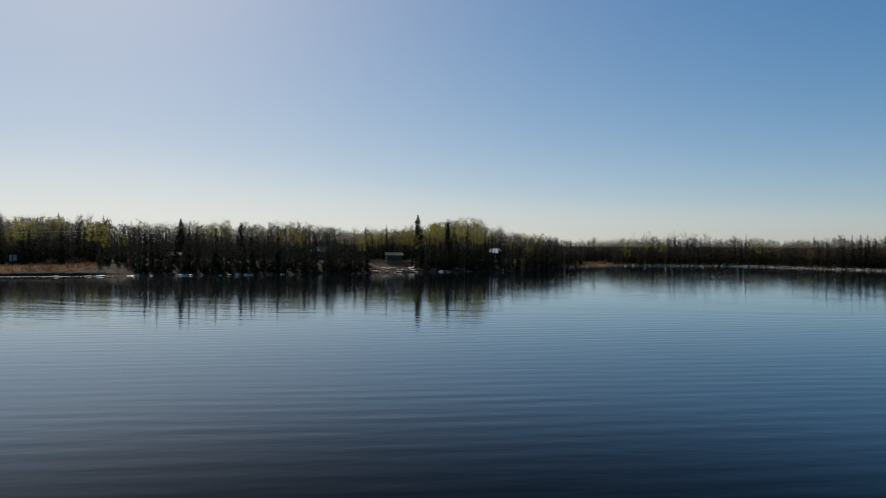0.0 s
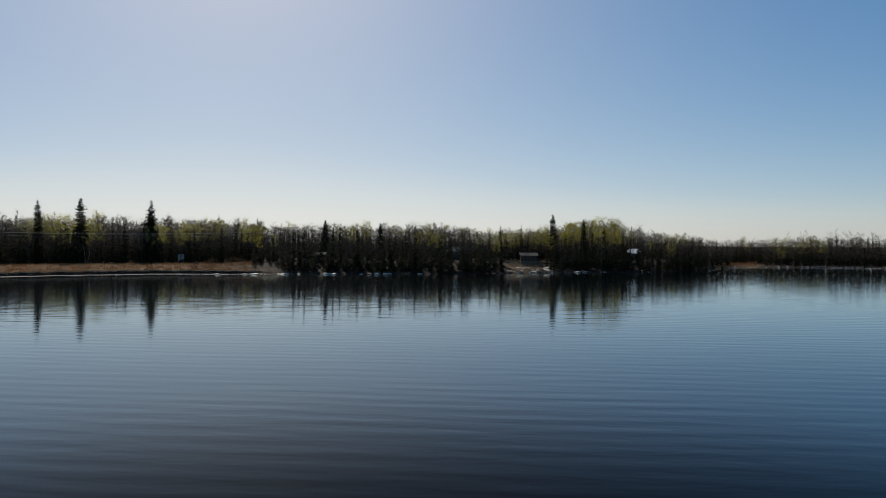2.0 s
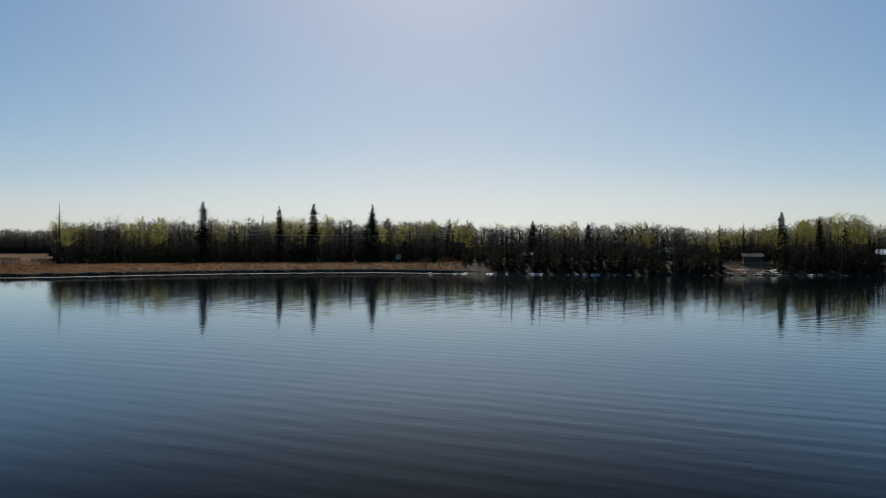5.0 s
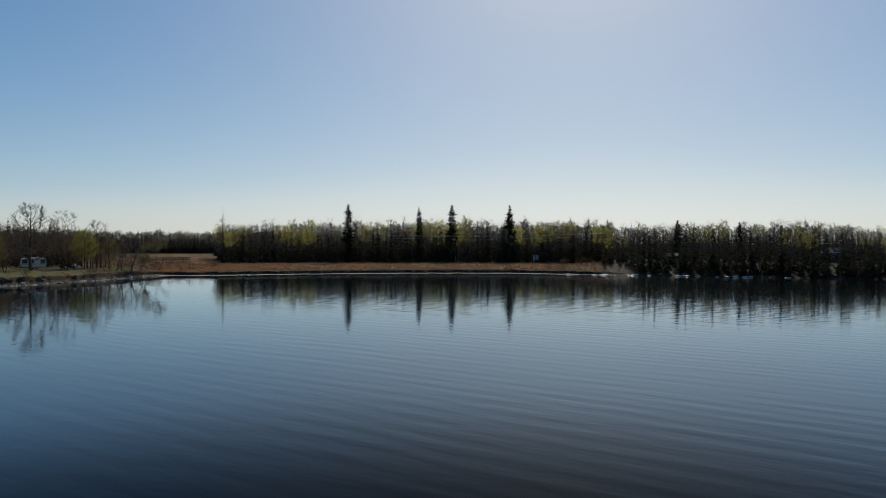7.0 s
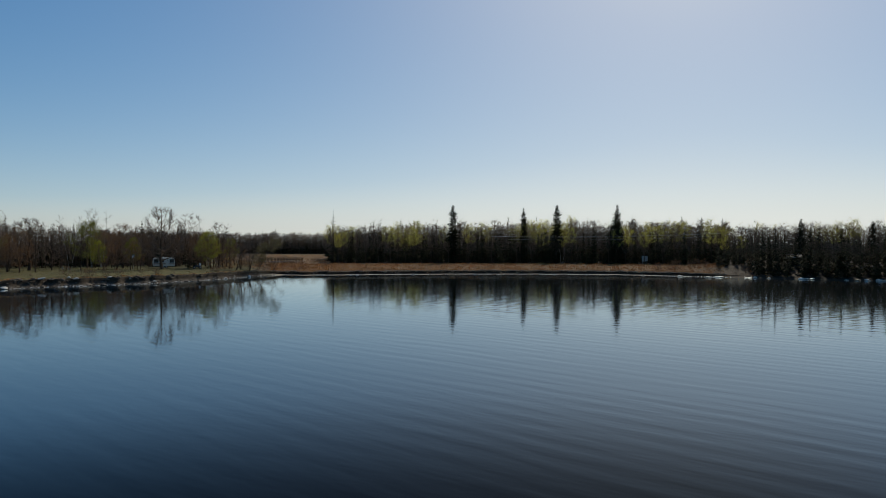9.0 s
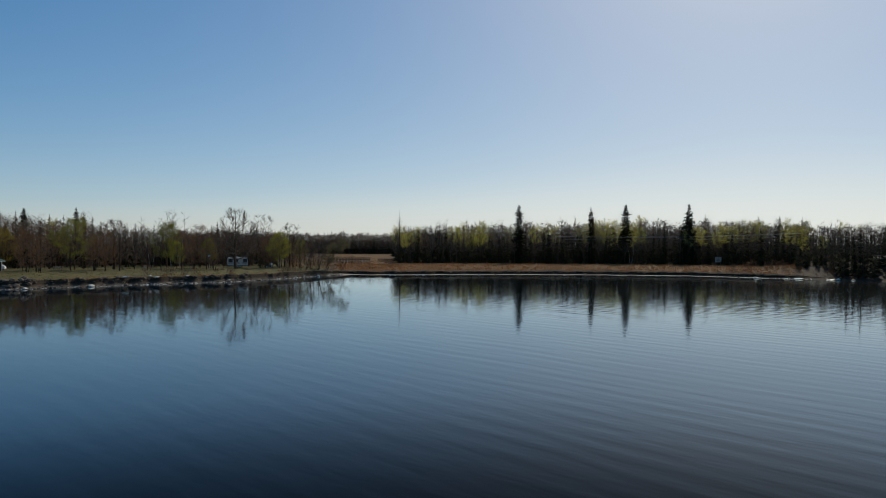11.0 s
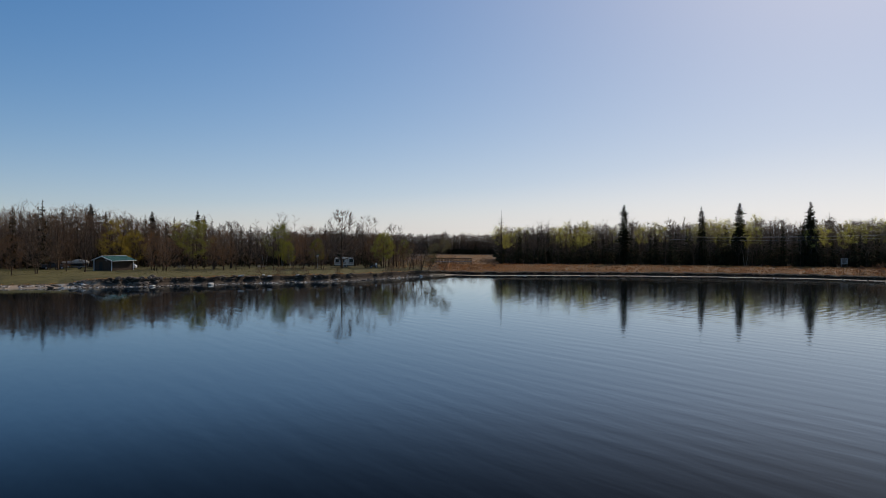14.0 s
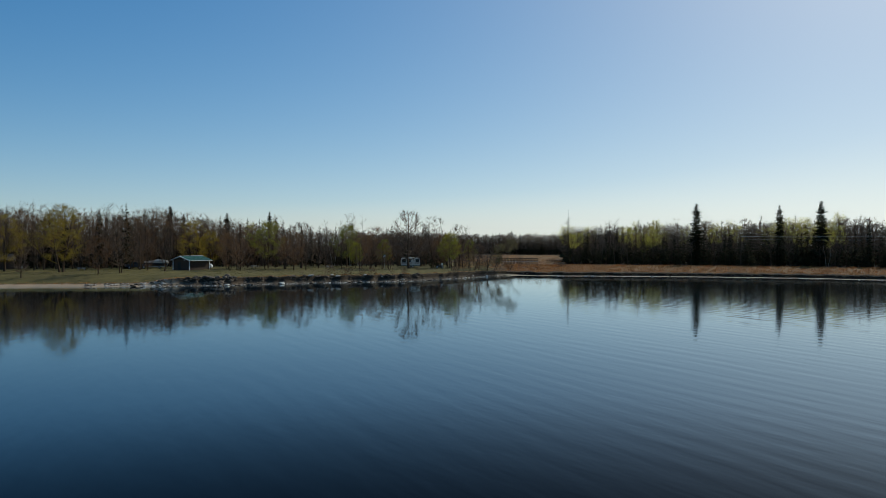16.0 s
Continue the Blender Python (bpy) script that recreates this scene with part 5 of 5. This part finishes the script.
def power_line():
    tops = []
    for az, d in ((5.2, 236), (23.2, 233)):
        e = thing("utility_pole", at(az, d), "wooden utility pole at the edge of the woods", "pole", "utility poles")
        bm = bmesh.new()
        cyl(bm, (0, 0, -1), (0, 0, 9.6), 0.16, 0.11, n=10)
        part("pole", bm, M_BARK, e)
        part("crossarm", boxes((-0.06, -0.9, 9.1, 0.06, 0.9, 9.22)), M_BARK, e)
        for y in (-0.8, 0.8):
            bm = bmesh.new()
            cyl(bm, (0, y, 9.22), (0, y, 9.4), 0.05, n=8)
            part("insulator", bm, M_SIGN, e)
        tops.append(e.matrix_world.copy())
    for k, (y, z, sag) in enumerate(((-0.8, 9.4, 0.5), (0.8, 9.4, 0.7), (0.0, 8.6, 0.8))):
        p, q = tops[0] @ Vector((0, y, z)), tops[1] @ Vector((0, y, z))
        s = Soup()
        s.tube([p.lerp(q, i / 24) - Vector((0, 0, sag * 4 * (i / 24) * (1 - i / 24))) for i in range(25)], [0.014] * 25, 5)
        tagged(part("power_line_wire", s.arrays(), M_WIRE), "thin pale power line wire strung before the woods", "wire", "power line wires")


def motorcycle(az, d, turn):
    e = thing("motorcycle", at(az, d, turn), "dark motorcycle with a white fairing parked on the lawn", "motorcycle")
    for x in (-0.72, 0.72):
        wheel(e, x, 0, 0.32, 0.14)
    part("body", boxes((-0.5, -0.16, 0.4, 0.45, 0.16, 0.85), bevel=0.08), M_NAVY, e)
    part("seat", boxes((-0.95, -0.15, 0.78, -0.05, 0.15, 0.95), bevel=0.06), M_BLACK, e)
    part("fairing", boxes((0.45, -0.28, 0.75, 0.85, 0.28, 1.35), bevel=0.12), M_WHITE, e, "white fairing")
    bm = bmesh.new()
    for y in (-0.1, 0.1):
        cyl(bm, (0.72, y, 0.32), (0.5, y, 1.0), 0.03)
    cyl(bm, (0.45, -0.4, 1.1), (0.45, 0.4, 1.1), 0.025)
    part("fork", bm, M_STEEL, e)


def birdhouse(az, d):
    e = thing("birdhouse", at(az, d), "small white birdhouse on a thin pole", "birdhouse")
    bm = bmesh.new()
    cyl(bm, (0, 0, -0.4), (0, 0, 3.0), 0.045, n=8)
    part("pole", bm, M_GREYWOOD, e)
    part("box", boxes((-0.25, -0.25, 3.0, 0.25, 0.25, 3.5), bevel=0.01), M_WHITE, e)
    part("roof", prism(bmesh.new(), -0.32, 0.32, -0.32, 0.32, 3.5, 3.5, 3.75), M_GREENROOF, e)


picnic_shed()
camper(-20.95, 192, 3)
vehicle("car", -37.42, 191, 165, "white hatchback parked beside the shed", M_WHITE)
vehicle("pickup_truck", -42.3, 196, 8, "dark blue pickup truck parked at the edge of the trees", M_NAVY, "pickup", "truck")
boat_on_trailer(-40.9, 196, 172)
for az, d, turn in ((-27.6, 189, 10), (-49.9, 205, -15), (-33.6, 188, 30), (-46.0, 188, 5)):
    picnic_table(az, d, turn)
sign_board()
motorcycle(-18.5, 186, 10)
birdhouse(-23.1, 180)
cottage("cabin", 45.5, 214, 6, 4.8, 4.0, 1.9, 2.7, M_DARKWOOD, M_BROWNROOF, "low dark wooden cabin above a rocky shore", windows=((-1.7, 0.8, -0.8, 1.6), (0.8, 0.8, 1.7, 1.6)))
cottage("white_house", 53.95, 244, -14, 2.8, 5.0, 2.5, 3.75, M_DARKWOOD, M_WHITE, "dark house with a white metal roof half hidden by trees", trim=M_WHITE, windows=((-0.6, 0.7, 0.6, 1.5),))
cottage("dark_house", 39.45, 228, -5, 5.0, 5.0, 3.0, 4.4, M_DARKWOOD, M_BROWNROOF, "dark house with white eaves deep among trees", trim=M_WHITE, windows=((-2.4, 1.0, -1.0, 2.2), (-0.2, 1.0, 1.2, 2.2)))
cottage("boathouse", 28.25, 203, 4, 2.8, 3.4, 2.0, 2.6, M_DARKWOOD, M_BROWNROOF, "small dark boathouse with a grey eave board", trim=M_GREYWOOD)
cottage("park_cabin", -51.2, 205, 10, 6.0, 5.0, 2.5, 3.8, M_DARKWOOD, M_BROWNROOF, "dark brown cabin under the park trees")
boardwalk()
power_line()

# ================= stones along the water =================
STONES = []
for _k in range(6):
    _bm = bmesh.new()
    bmesh.ops.create_icosphere(_bm, subdivisions=1 if _k < 3 else 2, radius=0.5)
    for _v in _bm.verts:
        _v.co *= 1 + 0.35 * noise.noise(_v.co * 1.9 + Vector((_k * 7.0, 0, 0)))
        _v.co.z = max(_v.co.z, -0.25) * (0.75, 0.55, 0.9, 0.65, 0.5, 0.8)[_k]
    _me = bpy.data.meshes.new("boulder")
    _bm.to_mesh(_me)
    _bm.free()
    STONES.append(_me)
PALE = []
for _me in STONES:
    _c = _me.copy()
    _me.materials.append(M_ROCK)
    _c.materials.append(M_PALE)
    PALE.append(_c)


def stone(az, s, size, pale, flat, rng, label, group):
    ob = new("boulder", (PALE if pale else STONES)[rng.randrange(6)])
    d = shore(az) + s
    ob.matrix_world = Matrix.Translation(place(az, d, 0.1 * size)) @ pose(0, 0, 0, rng.uniform(-10, 10), rng.uniform(-10, 10), rng.uniform(0, 360)) @ Matrix.Diagonal((size * rng.uniform(0.8, 1.5), size * rng.uniform(0.7, 1.2), size * flat, 1))
    tagged(ob, label, "boulder", group)


rng = random.Random(5)
for i in range(135):
    az = rng.uniform(-43, -13.5)
    pale = rng.random() < 0.15
    stone(az, rng.choice((rng.uniform(-0.3, 1.6), rng.uniform(1.5, 3.0), rng.uniform(1.8, 3.2))), rng.triangular(0.25, 1.3, 0.45), pale, rng.uniform(0.5, 0.9), rng,
          "pale limestone boulder on the park shore" if pale else "grey boulder on the stony park shore", "park shore boulders")
for i in range(18):
    stone(rng.gauss(-36.6, 1.1), rng.uniform(1.4, 4.0), rng.uniform(0.7, 1.7), False, rng.uniform(0.6, 0.95), rng, "large grey boulder heaped before the shed", "boulders before the shed")
for az, n in ((22.0, 3), (23.4, 3), (25.0, 2), (26.4, 3), (29.0, 4), (31.9, 2), (33.0, 3), (33.9, 4), (36.5, 2), (20.5, 3)):
    for i in range(n):
        stone(az + rng.gauss(0, 0.25), rng.uniform(-0.5, 0.6), rng.uniform(0.5, 1.4), True, rng.uniform(0.3, 0.5), rng, "pale flat boulder at the water's edge", "pale boulders of the point")
for i in range(36):
    az = rng.triangular(43.5, 58, 47)
    stone(az, rng.uniform(-0.6, 1.5 if az > 49 else 6), rng.uniform(0.5, 1.7), rng.random() < 0.7, rng.uniform(0.2, 0.4), rng, "pale limestone slab on the sloping shore", "limestone slabs of the point")
for i in range(30):
    stone(rng.uniform(43.8, 47.6), rng.uniform(0.5, 10), rng.uniform(0.6, 1.8), rng.random() < 0.75, rng.uniform(0.15, 0.3), rng, "pale limestone slab on the sloping shore", "limestone slabs of the point")
for i in range(38):
    az = rng.uniform(60, 86)
    stone(az, rng.uniform(-0.5, 3.5), rng.uniform(0.5, 1.8), rng.random() < 0.5, rng.uniform(0.4, 0.7), rng, "weathered boulder on the far cove shore", "far cove boulders")
for i in range(15):
    az = rng.uniform(-9.5, 19)
    stone(az, rng.uniform(-0.6, 0.8), rng.uniform(0.3, 0.8), rng.random() < 0.6, rng.uniform(0.4, 0.7), rng, "small pale boulder at the marsh's edge", "marsh edge boulders")


def pebbles(label, mat, n, az0, az1, s0, s1, size, seed):
    """A strip of small stones, too many to count."""
    r = random.Random(seed)
    vs, fs = [], []
    base = [(v.co.copy()) for v in STONES[1].vertices]
    faces = [tuple(p.vertices) for p in STONES[1].polygons]
    for i in range(n):
        az = r.uniform(az0, az1)
        p = place(az, shore(az) + r.uniform(s0, s1), 0.02)
        m = Matrix.Translation(p) @ pose(0, 0, 0, r.uniform(-20, 20), 0, r.uniform(0, 360)) @ Matrix.Diagonal((size * r.uniform(0.5, 1.5), size * r.uniform(0.5, 1.2), size * r.uniform(0.4, 0.8), 1))
        k = len(vs)
        vs += [tuple(m @ v) for v in base]
        fs += [tuple(x + k for x in f) for f in faces]
    return tagged(part("shore_stones", (vs, fs), mat), label, "stones", kind="stuff")


pebbles("small grey stones strewn along the park shore", M_ROCK, 1500, -41, -12.5, -0.2, 2.8, 0.45, 21)
pebbles("small pale stones strewn along the park shore", M_PALE, 420, -42, -12.5, -0.3, 0.9, 0.36, 22)
for _c, _w in ((-45.4, 0.35), (-44.0, 0.45), (-43.1, 0.3), (-41.9, 0.25), (-40.6, 0.5)):
    pebbles("heap of grey and pale stones on the sandy beach", M_ROCK, 60, _c - _w, _c + _w, 1.0, 4.5, 0.55, int(-_c * 10))
    pebbles("heap of pale stones on the sandy beach", M_PALE, 26, _c - _w, _c + _w, 0.6, 4.0, 0.5, int(-_c * 10) + 1)
pebbles("pale stones lining the edge of the marsh", M_PALE, 220, -9.5, 24, -0.35, 1.5, 0.28, 24)
pebbles("small pale stones of the far cove", M_PALE, 250, 66, 84, -0.3, 5.0, 0.5, 23)


def scatter(name, label, mat, n, az0, az1, s0, s1, tall, seed, per=3, thin=0.03, keep=None):
    """Tufts of upright blades on the ground."""
    r = random.Random(seed)
    so = Soup()
    for i in range(n):
        az, s = r.uniform(az0, az1), r.uniform(s0, s1)
        if keep and not keep(az, s, r):
            continue
        p = place(az, shore(az) + s, -0.05)
        h = r.triangular(tall * 0.4, tall * 1.25, tall * 0.7) * (0.65 + 0.7 * noise.noise((az * 2.2, s * 0.15, seed)))
        for k in range(per):
            o = Vector((r.gauss(0, 0.18), r.gauss(0, 0.18), 0))
            so.spike(p + o, p + o * 1.6 + Vector((r.gauss(0, 0.12), r.gauss(0, 0.12), h * r.uniform(0.7, 1.1))), thin * r.uniform(0.7, 1.5))
    return tagged(part(name, so.arrays(), mat), label, "grass", kind="stuff")


scatter("dry_reeds", "dry brown reeds and sedge of the marsh", M_REED, 11000, -13, 23.5, 3.5, 54, 0.8, 3, 2, 0.06)
scatter("dry_sedge", "tufts of grey sedge fringing the undercut shore", M_SEDGE, 4200, -14.5, 23.5, 2.66, 3.7, 0.5, 4, 3, 0.05)
scatter("dry_reeds", "dry reeds of the meadow beyond the tip", M_REED, 4500, -17, -7.5, 20, 260, 0.55, 5, 3, 0.06)
scatter("lawn_grass", "short spring grass of the lakeside lawn", M_TURF, 4500, -56, -14, 6.5, 62, 0.22, 6, 3, 0.05)
scatter("bank_grass", "rough dead grass hanging over the bank", M_REED, 1400, -56, -13, 2.8, 6.0, 0.34, 7, 3, 0.04)
scatter("dry_grass", "tan grass of the field beyond the cove", M_REED, 1200, 60, 63, 4, 50, 0.6, 8, 3, 0.07)
scatter("bank_grass", "sparse dead grass of the rocky point", M_REED, 160, 22, 60, 1.5, 6, 0.4, 9, 3, 0.05)
rng = random.Random(12)
for i in range(34):
    az = rng.uniform(-17, -8.5)
    tree("shrub", az, shore(az) + rng.uniform(8, 60), rng.uniform(1.4, 3.0), rng.randrange(9), rng.uniform(0, 360), group="marsh shrubs")
for i in range(30):
    az = rng.uniform(-17.5, -12.4)
    tree("shrub", az, shore(az) + rng.uniform(3.5, 14), rng.uniform(0.8, 1.9), rng.randrange(9), rng.uniform(0, 360), group="marsh shrubs")
for i in range(26):
    az = rng.uniform(-32, -14)
    tree("shrub", az, shore(az) + rng.uniform(2.9, 7), rng.uniform(0.8, 2.4), rng.randrange(9), rng.uniform(0, 360), group="bank shrubs")
for i in range(18):
    az = rng.uniform(18.5, 27)
    tree("shrub", az, shore(az) + rng.uniform(3, 26), rng.uniform(1.5, 3.6), rng.randrange(9), rng.uniform(0, 360), group="marsh shrubs")
for i in range(40):
    az = rng.uniform(22, 58)
    tree("shrub", az, shore(az) + rng.uniform(1.5, 4), rng.uniform(1.0, 2.6), rng.randrange(9), rng.uniform(0, 360), group="bank shrubs of the point")
